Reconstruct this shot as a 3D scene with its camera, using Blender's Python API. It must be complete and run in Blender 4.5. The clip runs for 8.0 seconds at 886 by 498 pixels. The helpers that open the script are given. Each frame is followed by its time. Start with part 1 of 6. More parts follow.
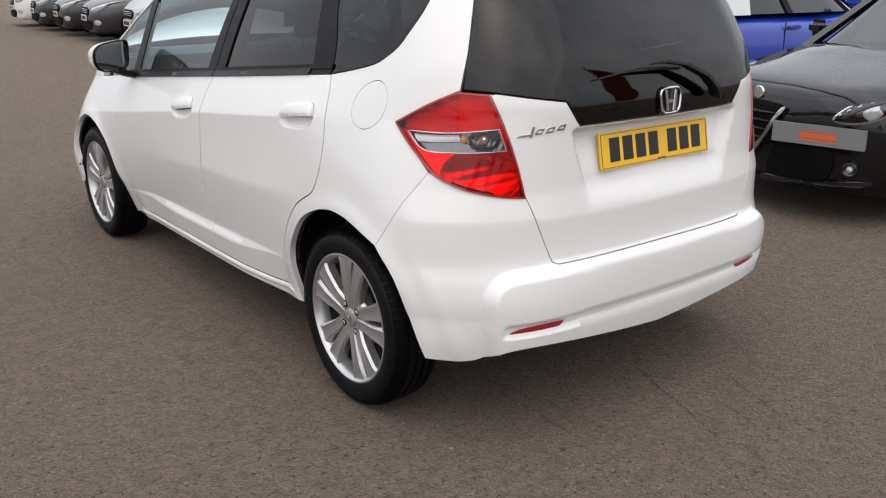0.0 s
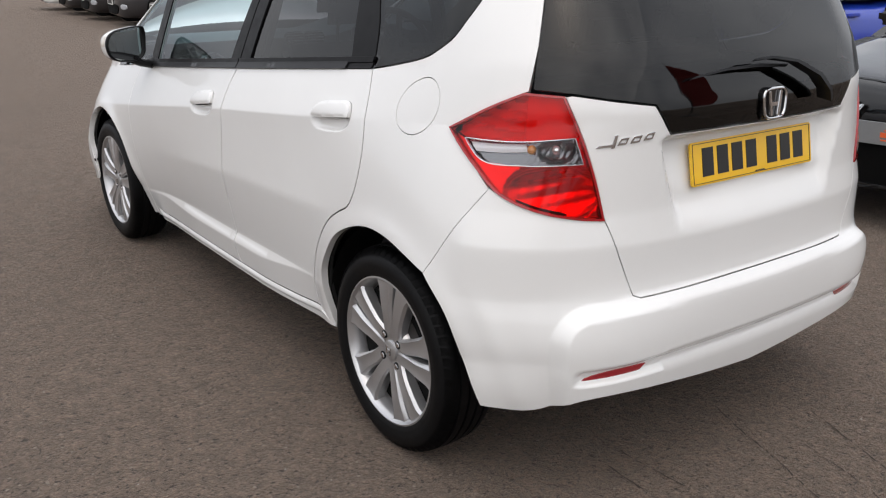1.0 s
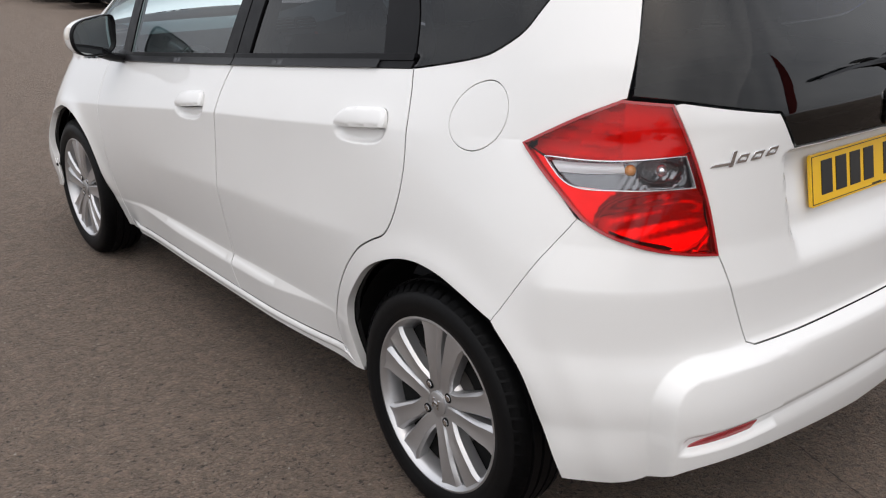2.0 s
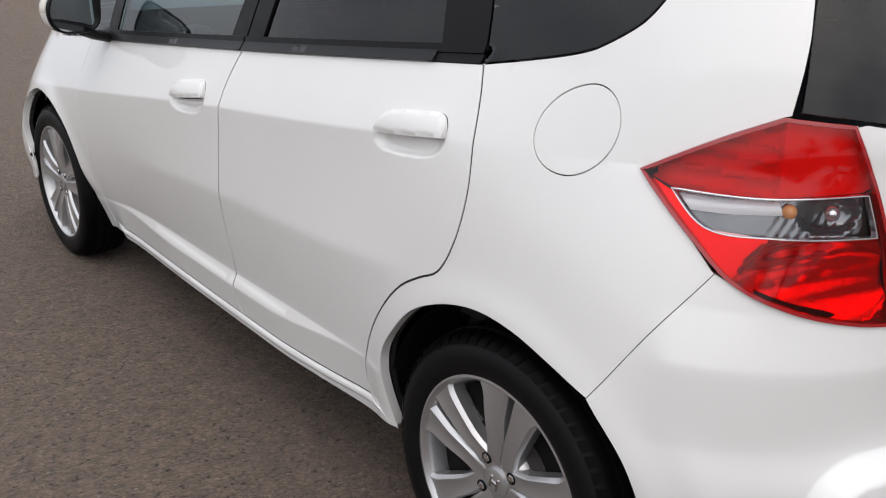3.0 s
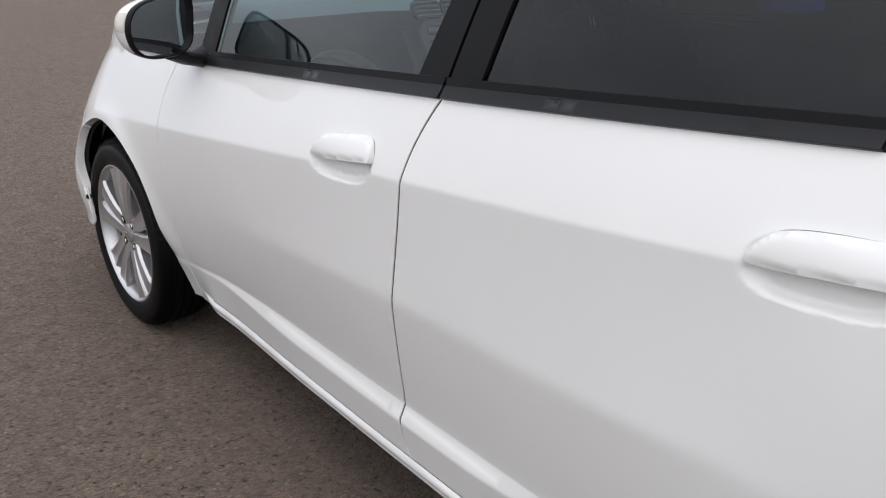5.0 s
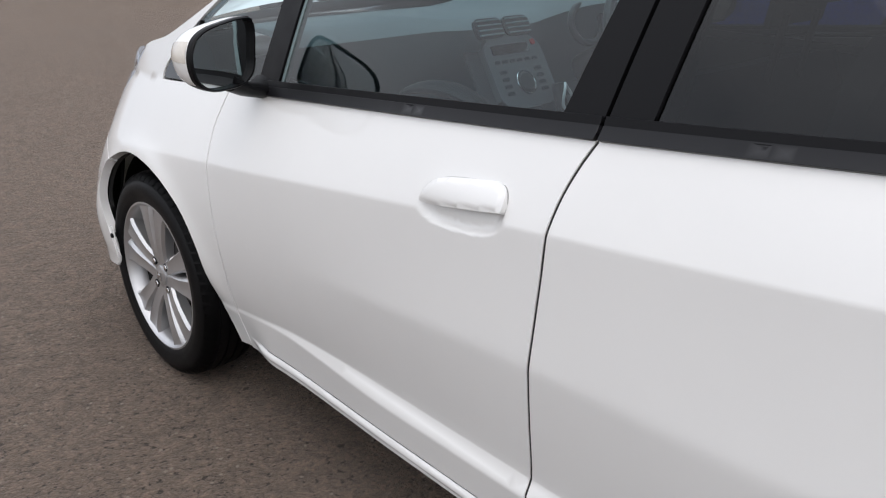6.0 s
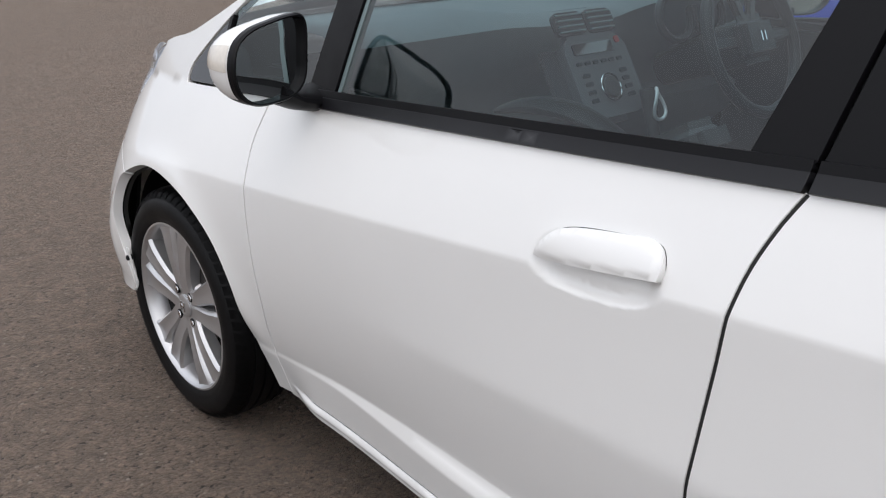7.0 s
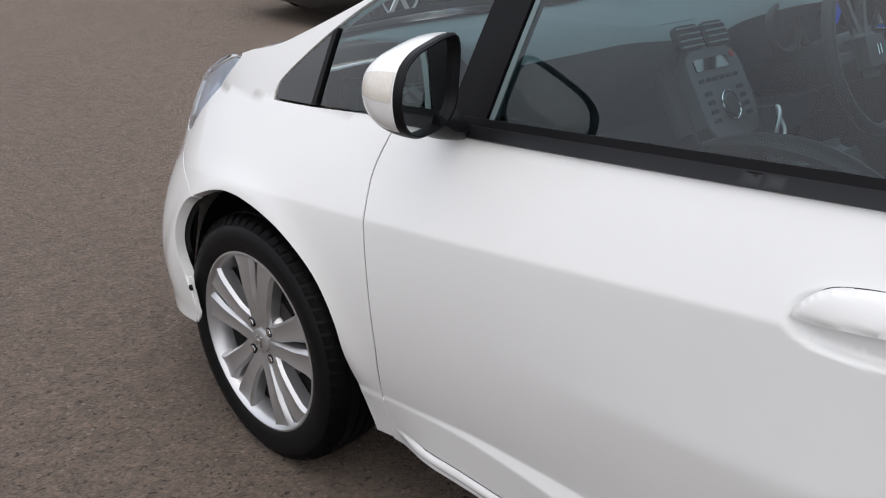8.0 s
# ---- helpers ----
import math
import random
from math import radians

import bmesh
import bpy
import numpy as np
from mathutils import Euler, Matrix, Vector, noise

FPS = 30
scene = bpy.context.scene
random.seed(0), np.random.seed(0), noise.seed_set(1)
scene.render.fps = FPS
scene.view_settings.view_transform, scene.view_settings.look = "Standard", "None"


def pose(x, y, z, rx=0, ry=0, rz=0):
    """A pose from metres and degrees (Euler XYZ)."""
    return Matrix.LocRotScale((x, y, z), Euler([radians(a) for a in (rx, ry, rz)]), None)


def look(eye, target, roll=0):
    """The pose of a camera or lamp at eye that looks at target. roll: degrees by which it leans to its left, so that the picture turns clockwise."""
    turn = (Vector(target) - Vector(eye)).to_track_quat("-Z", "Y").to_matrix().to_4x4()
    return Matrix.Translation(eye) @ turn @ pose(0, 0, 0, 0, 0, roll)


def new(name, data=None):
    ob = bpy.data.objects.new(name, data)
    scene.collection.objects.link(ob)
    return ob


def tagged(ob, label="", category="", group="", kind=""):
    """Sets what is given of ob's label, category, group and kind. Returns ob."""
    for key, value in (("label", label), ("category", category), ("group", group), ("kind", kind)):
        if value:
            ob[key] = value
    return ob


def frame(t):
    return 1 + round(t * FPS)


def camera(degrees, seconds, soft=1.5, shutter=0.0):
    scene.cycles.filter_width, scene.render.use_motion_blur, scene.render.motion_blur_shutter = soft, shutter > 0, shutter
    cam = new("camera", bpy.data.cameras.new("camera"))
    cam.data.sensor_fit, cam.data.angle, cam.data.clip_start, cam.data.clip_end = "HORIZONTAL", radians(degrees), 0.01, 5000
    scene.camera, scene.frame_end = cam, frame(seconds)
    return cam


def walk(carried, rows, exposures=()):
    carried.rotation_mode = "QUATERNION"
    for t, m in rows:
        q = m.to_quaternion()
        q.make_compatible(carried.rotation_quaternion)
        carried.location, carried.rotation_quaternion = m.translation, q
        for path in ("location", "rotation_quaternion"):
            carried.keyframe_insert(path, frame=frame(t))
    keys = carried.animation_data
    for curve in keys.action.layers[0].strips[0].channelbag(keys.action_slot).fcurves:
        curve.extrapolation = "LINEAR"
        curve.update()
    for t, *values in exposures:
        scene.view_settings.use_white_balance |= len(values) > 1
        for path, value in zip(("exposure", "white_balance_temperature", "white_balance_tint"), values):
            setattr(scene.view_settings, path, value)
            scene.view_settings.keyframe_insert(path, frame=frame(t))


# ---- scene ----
from mathutils.geometry import delaunay_2d_cdt

# the camera and its walk
cam = camera(53.0, 8.0, soft=1.15)
PATH = [
    (0, (-2.234, -2.351, 1.406), (-1.064, -0.846, 0.803), -0.1),
    (0.5, (-2.162, -2.204, 1.38), (-1.017, -0.684, 0.764), -0.1),
    (1, (-2.05, -1.968, 1.384), (-0.929, -0.436, 0.752), 0.1),
    (1.5, (-2.024, -1.761, 1.374), (-0.883, -0.248, 0.734), -0.5),
    (1.7, (-2.016, -1.645, 1.384), (-0.849, -0.161, 0.726), -0.8),
    (2.8, (-1.834, -1.114, 1.342), (-0.623, 0.312, 0.635), 0.9),
    (3, (-1.821, -1.032, 1.332), (-0.612, 0.395, 0.623), 1.5),
    (3.5, (-1.813, -0.778, 1.327), (-0.612, 0.646, 0.599), 1.3),
    (4, (-1.829, -0.556, 1.325), (-0.613, 0.847, 0.583), 1.1),
    (4.5, (-1.76, -0.357, 1.315), (-0.561, 1.058, 0.567), 0.7),
    (5, (-1.688, -0.152, 1.315), (-0.512, 1.285, 0.571), 1.0),
    (5.2, (-1.674, -0.079, 1.310), (-0.506, 1.366, 0.570), 0.9),
    (6.3, (-1.782, 0.284, 1.320), (-0.528, 1.660, 0.589), 0.4),
    (6.5, (-1.75, 0.353, 1.305), (-0.496, 1.725, 0.567), 0.5),
    (7, (-1.649, 0.548, 1.3), (-0.427, 1.936, 0.537), 0.5),
    (7.5, (-1.676, 0.718, 1.311), (-0.456, 2.091, 0.52), 0.7),
    (8, (-1.787, 0.905, 1.315), (-0.491, 2.215, 0.538), 1.2),
]
walk(cam, [(t, look(eye, target, roll)) for t, eye, target, roll in PATH], exposures=[(0, 0.55, 6830, 11), (0.5, 0.52, 6810, 11), (1, 0.49, 6790, 11), (1.5, 0.51, 6790, 11), (3, 0.44, 6710, 11), (5, 0.49, 6620, 11), (6.5, 0.57, 6610, 11), (8, 0.51, 6610, 11)])

# daylight: a bright sky with thin cloud, the sun veiled behind the camera
SUN_DIR = Vector((-0.34, -0.42, 0.84)).normalized()
world = bpy.data.worlds.new("sky")
scene.world = world
world.use_nodes = True
wn, wl = world.node_tree.nodes, world.node_tree.links
sky = wn.new("ShaderNodeTexSky")
sky.sky_type, sky.sun_disc = "NISHITA", False
sky.sun_elevation = math.asin(SUN_DIR.z)
sky.sun_rotation = math.atan2(SUN_DIR.x, SUN_DIR.y)
sky.air_density, sky.dust_density, sky.ozone_density = 1.0, 6.0, 1.0
coords = wn.new("ShaderNodeTexCoord")
clouds = wn.new("ShaderNodeTexNoise")
clouds.inputs["Scale"].default_value, clouds.inputs["Detail"].default_value = 2.2, 6
wl.new(coords.outputs["Generated"], clouds.inputs["Vector"])
ramp = wn.new("ShaderNodeValToRGB")
ramp.color_ramp.elements[0].position, ramp.color_ramp.elements[1].position = 0.32, 0.68
ramp.color_ramp.elements[0].color, ramp.color_ramp.elements[1].color = (5.0, 5.5, 6.4, 1), (10.3, 10.7, 11.4, 1)
wl.new(clouds.outputs["Fac"], ramp.inputs["Fac"])
mix = wn.new("ShaderNodeMix")
mix.data_type = "RGBA"
mix.inputs["Factor"].default_value = 0.85
wl.new(sky.outputs["Color"], mix.inputs["A"])
wl.new(ramp.outputs["Color"], mix.inputs["B"])
# an overcast sky is brighter overhead than at the horizon
sep = wn.new("ShaderNodeSeparateXYZ")
wl.new(coords.outputs["Generated"], sep.inputs[0])
rise = wn.new("ShaderNodeMapRange")
for key, value in zip(("From Min", "From Max", "To Min", "To Max"), (0.0, 1.0, 0.70, 1.24)):
    rise.inputs[key].default_value = value
wl.new(sep.outputs["Z"], rise.inputs["Value"])
dome = wn.new("ShaderNodeVectorMath")
dome.operation = "SCALE"
wl.new(mix.outputs["Result"], dome.inputs[0])
wl.new(rise.outputs["Result"], dome.inputs["Scale"])
wl.new(dome.outputs["Vector"], wn["Background"].inputs["Color"])
wn["Background"].inputs["Strength"].default_value = 0.105
sun = new("sun", bpy.data.lights.new("sun", "SUN"))
sun.data.energy, sun.data.angle, sun.data.color = 0.5, radians(110), (1.0, 0.97, 0.93)
sun.matrix_basis = look(SUN_DIR * 50, (0, 0, 0))


# ---- materials ----
def material(name, color, rough=0.5, metal=0.0, coat=0.0, bump=0.0, scale=60.0, vary=0.06, spec=0.5, transmission=0.0, coat_rough=0.04, ior=1.5, stretch=(1, 1, 1)):
    m = bpy.data.materials.new(name)
    m.use_nodes = True
    n, l = m.node_tree.nodes, m.node_tree.links
    b = n["Principled BSDF"]
    b.inputs["Base Color"].default_value = (*color, 1)
    b.inputs["Roughness"].default_value, b.inputs["Metallic"].default_value = rough, metal
    b.inputs["Coat Weight"].default_value, b.inputs["Coat Roughness"].default_value = coat, coat_rough
    b.inputs["Specular IOR Level"].default_value, b.inputs["IOR"].default_value = spec, ior
    b.inputs["Transmission Weight"].default_value = transmission
    if vary or bump:
        tc, mp, tx = n.new("ShaderNodeTexCoord"), n.new("ShaderNodeMapping"), n.new("ShaderNodeTexNoise")
        mp.inputs["Scale"].default_value = stretch
        l.new(tc.outputs["Object"], mp.inputs["Vector"])
        l.new(mp.outputs["Vector"], tx.inputs["Vector"])
        tx.inputs["Scale"].default_value, tx.inputs["Detail"].default_value = scale, 5
    if vary:
        big, mx, hs = n.new("ShaderNodeTexNoise"), n.new("ShaderNodeMath"), n.new("ShaderNodeHueSaturation")
        big.inputs["Scale"].default_value, big.inputs["Detail"].default_value = scale / 12, 3
        l.new(mp.outputs["Vector"], big.inputs["Vector"])
        mx.operation = "ADD"
        l.new(tx.outputs["Fac"], mx.inputs[0])
        l.new(big.outputs["Fac"], mx.inputs[1])
        rg = n.new("ShaderNodeMapRange")
        rg.inputs["From Min"].default_value, rg.inputs["From Max"].default_value = 0.6, 1.4
        rg.inputs["To Min"].default_value, rg.inputs["To Max"].default_value = 1 - vary, 1 + vary
        l.new(mx.outputs[0], rg.inputs["Value"])
        l.new(rg.outputs["Result"], hs.inputs["Value"])
        hs.inputs["Color"].default_value = (*color, 1)
        l.new(hs.outputs["Color"], b.inputs["Base Color"])
        rr = n.new("ShaderNodeMapRange")
        rr.inputs["From Min"].default_value, rr.inputs["From Max"].default_value = 0.3, 0.7
        rr.inputs["To Min"].default_value, rr.inputs["To Max"].default_value = rough * 0.85, min(1, rough * 1.15)
        l.new(big.outputs["Fac"], rr.inputs["Value"])
        l.new(rr.outputs["Result"], b.inputs["Roughness"])
    if bump:
        bp = n.new("ShaderNodeBump")
        bp.inputs["Strength"].default_value, bp.inputs["Distance"].default_value = bump, 0.002
        l.new(tx.outputs["Fac"], bp.inputs["Height"])
        l.new(bp.outputs["Normal"], b.inputs["Normal"])
    return m


def glass_pane(name, tint, ior=1.62):
    """Thin tinted window glass: clear through, mirrored by Fresnel on top."""
    m = bpy.data.materials.new(name)
    m.use_nodes = True
    n, l = m.node_tree.nodes, m.node_tree.links
    n.remove(n["Principled BSDF"])
    tr, gl, fr, ms = n.new("ShaderNodeBsdfTransparent"), n.new("ShaderNodeBsdfGlossy"), n.new("ShaderNodeFresnel"), n.new("ShaderNodeMixShader")
    tr.inputs["Color"].default_value = (*tint, 1)
    gl.inputs["Roughness"].default_value = 0.015
    gl.inputs["Color"].default_value = (1, 1, 1, 1)
    fr.inputs["IOR"].default_value = ior
    l.new(fr.outputs["Fac"], ms.inputs["Fac"])
    l.new(tr.outputs["BSDF"], ms.inputs[1])
    l.new(gl.outputs["BSDF"], ms.inputs[2])
    l.new(ms.outputs["Shader"], n["Material Output"].inputs["Surface"])
    return m


def asphalt():
    m = bpy.data.materials.new("asphalt")
    m.use_nodes = True
    n, l = m.node_tree.nodes, m.node_tree.links
    b = n["Principled BSDF"]
    tc = n.new("ShaderNodeTexCoord")

    def tex(kind, scale, detail=4, rough=0.6):
        t = n.new(kind)
        t.inputs["Scale"].default_value = scale
        if kind == "ShaderNodeTexNoise":
            t.inputs["Detail"].default_value, t.inputs["Roughness"].default_value = detail, rough
        l.new(tc.outputs["Object"], t.inputs["Vector"])
        return t

    def span(src, a, b_, lo, hi):
        r = n.new("ShaderNodeMapRange")
        for k, v in zip(("From Min", "From Max", "To Min", "To Max"), (a, b_, lo, hi)):
            r.inputs[k].default_value = v
        l.new(src, r.inputs["Value"])
        return r.outputs["Result"]

    def mul(a, b_):
        x = n.new("ShaderNodeMath")
        x.operation = "MULTIPLY"
        l.new(a, x.inputs[0])
        l.new(b_, x.inputs[1])
        return x.outputs[0]
    grit, stones, patch, broad = tex("ShaderNodeTexNoise", 125, 5, 0.7), tex("ShaderNodeTexVoronoi", 85), tex("ShaderNodeTexNoise", 14, 7, 0.65), tex("ShaderNodeTexNoise", 0.8, 6)
    pits = tex("ShaderNodeTexNoise", 48, 4, 0.62)
    tone = n.new("ShaderNodeSeparateColor")
    l.new(stones.outputs["Color"], tone.inputs["Color"])
    value = mul(mul(mul(span(grit.outputs["Fac"], 0.32, 0.68, 0.40, 1.62), span(tone.outputs["Green"], 0.0, 1.0, 0.62, 1.42)), span(stones.outputs["Distance"], 0.25, 0.75, 1.10, 0.74)),
                mul(mul(span(patch.outputs["Fac"], 0.3, 0.7, 0.50, 1.50), span(broad.outputs["Fac"], 0.3, 0.7, 0.84, 1.14)), span(pits.outputs["Fac"], 0.37, 0.44, 0.12, 1.08)))
    # light and rusty chips
    white = n.new("ShaderNodeMix")
    white.data_type = "RGBA"
    chip = tex("ShaderNodeTexVoronoi", 62)
    sel = n.new("ShaderNodeMath")
    sel.operation = "GREATER_THAN"
    sep = n.new("ShaderNodeSeparateColor")
    l.new(chip.outputs["Color"], sep.inputs["Color"])
    l.new(sep.outputs["Red"], sel.inputs[0])
    sel.inputs[1].default_value = 0.955
    near = n.new("ShaderNodeMath")
    near.operation = "LESS_THAN"
    l.new(chip.outputs["Distance"], near.inputs[0])
    near.inputs[1].default_value = 0.3
    hs = n.new("ShaderNodeHueSaturation")
    hs.inputs["Color"].default_value = (0.098, 0.0665, 0.0485, 1)
    l.new(value, hs.inputs["Value"])
    l.new(mul(sel.outputs[0], near.outputs[0]), white.inputs["Factor"])
    l.new(hs.outputs["Color"], white.inputs["A"])
    white.inputs["B"].default_value = (0.24, 0.205, 0.17, 1)
    l.new(white.outputs["Result"], b.inputs["Base Color"])
    b.inputs["Roughness"].default_value, b.inputs["Specular IOR Level"].default_value = 0.88, 0.25
    b.inputs["Sheen Weight"].default_value, b.inputs["Sheen Roughness"].default_value = 0.36, 0.5
    b.inputs["Sheen Tint"].default_value = (1.0, 0.84, 0.71, 1)
    bp = n.new("ShaderNodeBump")
    bp.inputs["Strength"].default_value, bp.inputs["Distance"].default_value = 1.0, 0.006
    l.new(value, bp.inputs["Height"])
    l.new(bp.outputs["Normal"], b.inputs["Normal"])
    return m


PAINT = material("white_paint", (0.80, 0.80, 0.79), rough=0.45, coat=1.0, vary=0.012, scale=8, coat_rough=0.03)
GAP = material("seal_and_gap_black", (0.012, 0.012, 0.012), rough=0.8, vary=0.1)
TRIM = material("satin_black_trim", (0.0055, 0.0055, 0.0065), rough=0.40, spec=0.16, vary=0.08, bump=0.05, scale=300)
BEAD = material("smooth_rubber_bead", (0.010, 0.010, 0.012), rough=0.32, spec=0.35, vary=0.06, scale=60)
GLOSS = material("gloss_black", (0.006, 0.006, 0.007), rough=0.08, coat=0.6, vary=0.0)
ARCH = material("wheel_arch_liner", (0.006, 0.006, 0.006), rough=0.9, spec=0.15, vary=0.2, bump=0.3)
RUBBER = material("tyre_rubber", (0.0045, 0.0045, 0.005), rough=0.5, spec=0.16, vary=0.25, bump=0.15, scale=90)
ALLOY = material("silver_alloy", (0.54, 0.54, 0.55), rough=0.33, metal=0.8, coat=0.35, vary=0.03, scale=40)
CHROME = material("chrome", (0.72, 0.72, 0.73), rough=0.10, metal=1.0, vary=0.0)
STEEL = material("dull_steel", (0.09, 0.085, 0.082), rough=0.5, metal=0.85, vary=0.15)
CABIN_GREY = material("grey_cabin_plastic", (0.33, 0.39, 0.405), rough=0.6, vary=0.06)
DASH = material("grey_dash_plastic", (0.20, 0.235, 0.245), rough=0.6, vary=0.08)
CABIN_DARK = material("dark_cabin_plastic", (0.030, 0.034, 0.036), rough=0.55, vary=0.08)
SEAT = material("seat_cloth", (0.05, 0.052, 0.058), rough=0.95, vary=0.15, bump=0.08, scale=60)
CLEAR = glass_pane("clear_window_glass", (0.76, 0.92, 0.94), 1.68)
PRIVACY = glass_pane("privacy_window_glass", (0.10, 0.103, 0.11), 1.48)
MIRROR = material("mirror_glass", (0.64, 0.68, 0.69), rough=0.01, metal=1.0, vary=0.0)
YELLOW = material("yellow_plate", (0.86, 0.50, 0.01), rough=0.35, coat=0.4, vary=0.02, scale=30)
BLACK_INK = material("black_lettering", (0.012, 0.012, 0.012), rough=0.4, vary=0.0)
ASPHALT = asphalt()
# ---- the hatchback's skin: horizontal sections, y forward, rear axle at y = 0 ----
CX, CY, FX, FY, RAD = 0.35, -0.10, 0.35, 2.62, 0.5
S_REAR = CY - RAD * math.pi / 2
S_MID = S_REAR - CX
S_FRONT = FY + RAD * math.pi / 2
S_NOSE = S_FRONT + FX


def curve(xs, ys):
    """A smooth monotone curve through a few knots."""
    xs, ys = np.array(xs, float), np.array(ys, float)
    h, d = np.diff(xs), np.diff(ys) / np.diff(xs)
    m = np.zeros(len(xs))
    m[0], m[-1] = d[0], d[-1]
    for i in range(1, len(xs) - 1):
        if d[i - 1] * d[i] > 0:
            a, b = 2 * h[i] + h[i - 1], h[i] + 2 * h[i - 1]
            m[i] = (a + b) / (a / d[i - 1] + b / d[i])

    def at(x):
        x = np.clip(np.asarray(x, float), xs[0], xs[-1])
        i = np.clip(np.searchsorted(xs, x) - 1, 0, len(h) - 1)
        t = (x - xs[i]) / h[i]
        return ((1 + 2 * t) * (1 - t) ** 2 * ys[i] + t * (1 - t) ** 2 * h[i] * m[i]
                + t * t * (3 - 2 * t) * ys[i + 1] + t * t * (t - 1) * h[i] * m[i + 1])
    return at


def step(a, b, x):
    t = np.clip((x - a) / (b - a), 0, 1)
    return t * t * (3 - 2 * t)


def belt_z(y):
    return 1.098 - 0.0935 * y


SHOULDER = curve([-0.7, -0.24, 0.09, 0.65, 1.0, 2.04, 2.6, 3.2], [1.02, 0.986, 0.956, 0.899, 0.866, 0.742, 0.68, 0.62])
CREASE = curve([-0.6, 0.3, 0.78, 1.05, 1.55, 1.8, 2.04, 3.2], [0.425, 0.417, 0.408, 0.401, 0.389, 0.376, 0.348, 0.25])


# a soft fold half way up the doors
WAIST = curve([-0.2, 0.24, 0.6, 1.0, 1.45, 1.7, 2.1, 3.2], [0.69, 0.674, 0.653, 0.642, 0.607, 0.582, 0.55, 0.5])
W_WAIST = curve([-0.2, 0.3, 0.7, 1.0, 1.4, 1.75, 2.1], [0.846, 0.848, 0.852, 0.853, 0.8475, 0.841, 0.834])
LEDGE = 0.038


def shoulder_z(y):
    return SHOULDER(y)


def waist_z(y):
    return WAIST(y)


def crease_z(y):
    return CREASE(y)


W_SHOULDER = curve([-0.7, -0.24, 0.15, 0.6, 1.06, 1.9, 2.3, 2.7, 3.1], [0.69, 0.768, 0.812, 0.838, 0.848, 0.842, 0.833, 0.808, 0.718])
W_BELT = curve([-0.7, -0.4, 0.12, 0.95, 1.9, 2.2, 2.6, 3.0], [0.67, 0.715, 0.752, 0.792, 0.772, 0.76, 0.728, 0.655])
W_MID = curve([-0.6, -0.24, 0.14, 1.0, 1.9, 2.5, 2.9, 3.2], [0.82, 0.846, 0.842, 0.844, 0.834, 0.848, 0.838, 0.82])
W_LOW = curve([-0.6, -0.3, 0.45, 1.03, 2.08, 2.22, 2.5, 3.2], [0.80, 0.835, 0.815, 0.804, 0.785, 0.790, 0.830, 0.835])
W_ROOF = curve([-0.7, 0.0, 1.0, 1.7, 2.5], [0.52, 0.585, 0.605, 0.59, 0.50])


def ledge_height(y):
    return 0.010 + (LEDGE - 0.010) * step(0.42, 0.85, y) * (1 - step(1.40, 2.02, y))


def doorside(y, z):
    """Half width between the lower ledge and the shoulder: hollow above the waist fold, drawn in below it."""
    zl, zm, zc = crease_z(y), waist_z(y), shoulder_z(y)
    wl, wk, wc = W_LOW(y), W_WAIST(y), W_SHOULDER(y)
    up = np.clip((zc - z) / (zc - zm), 0, 1)
    down = np.clip((zm - z) / (zm - zl), 0, 1)
    return np.where(z > zm, wc + (wk - wc) * up ** 1.5, wk + (wl - wk) * (0.80 * down + 0.20 * down * down))


def half_width(y, z):
    zl, zc, zb = crease_z(y), shoulder_z(y), belt_z(y)
    wl, wm, wc, wb, wr = W_LOW(y), W_MID(y), W_SHOULDER(y), W_BELT(y), W_ROOF(y)
    # below the lower crease: a ledge that catches the sky, then a band drawn under
    t = np.clip((zl - z) / (zl - 0.17), 0, 1)
    band = 0.014 * step(0.42, 0.85, y) * (1 - step(1.40, 2.02, y))
    high_ = ledge_height(y)
    tuck = 0.12 * np.clip(zl - z, 0, 0.2) * step(1.95, 2.08, y) * (1 - step(2.3, 2.5, y))
    low = wl - tuck + band * step(0.0, 1.0, (zl - z) / high_) - 0.22 * (1 - 0.95 * step(2.5, 2.8, y)) * step(-0.3, 0.3, y) * np.clip(zl - high_ - z, 0, 0.2) - 0.05 * (1 - step(-0.3, 0.3, y)) * np.clip((t - 0.2) / 0.8, 0, 1) ** 1.5
    # crease to shoulder
    t = np.clip((z - zl) / (zc - zl), 0, 1)
    mid = wl * (1 - t) ** 2 + wc * t * t + 2 * t * (1 - t) * (2 * wm - 0.5 * (wl + wc))
    fold = step(0.12, 0.45, y) * (1 - step(1.25, 1.85, y))
    soft = (doorside(y, z - 0.007) + doorside(y, z) + doorside(y, np.minimum(z + 0.007, zc))) / 3
    mid = mid + (soft - mid) * fold
    # shoulder to belt
    t = np.clip((z - zc) / (zb - zc), 0, 1.1)
    high = wc + (wb - wc) * (0.88 * t + 0.12 * t * t)
    # glass
    t = np.clip((z - zb) / (1.46 - zb), 0, 1.05)
    drop = 0.006 * (1 - step(1.98, 2.10, y)) * step(0.125, 0.136, y)
    glass = wb - drop + (wr - wb + drop) * (0.75 * t + 0.25 * t * t)
    # the shoulder fold is rolled, not sharp
    roll = 12.0 * np.clip(0.0055 - np.abs(z - zc), 0, 0.0055) ** 2
    return np.where(z < zl, low, np.where(z < zc, mid, np.where(z < zb + 0.004, high, glass))) - roll


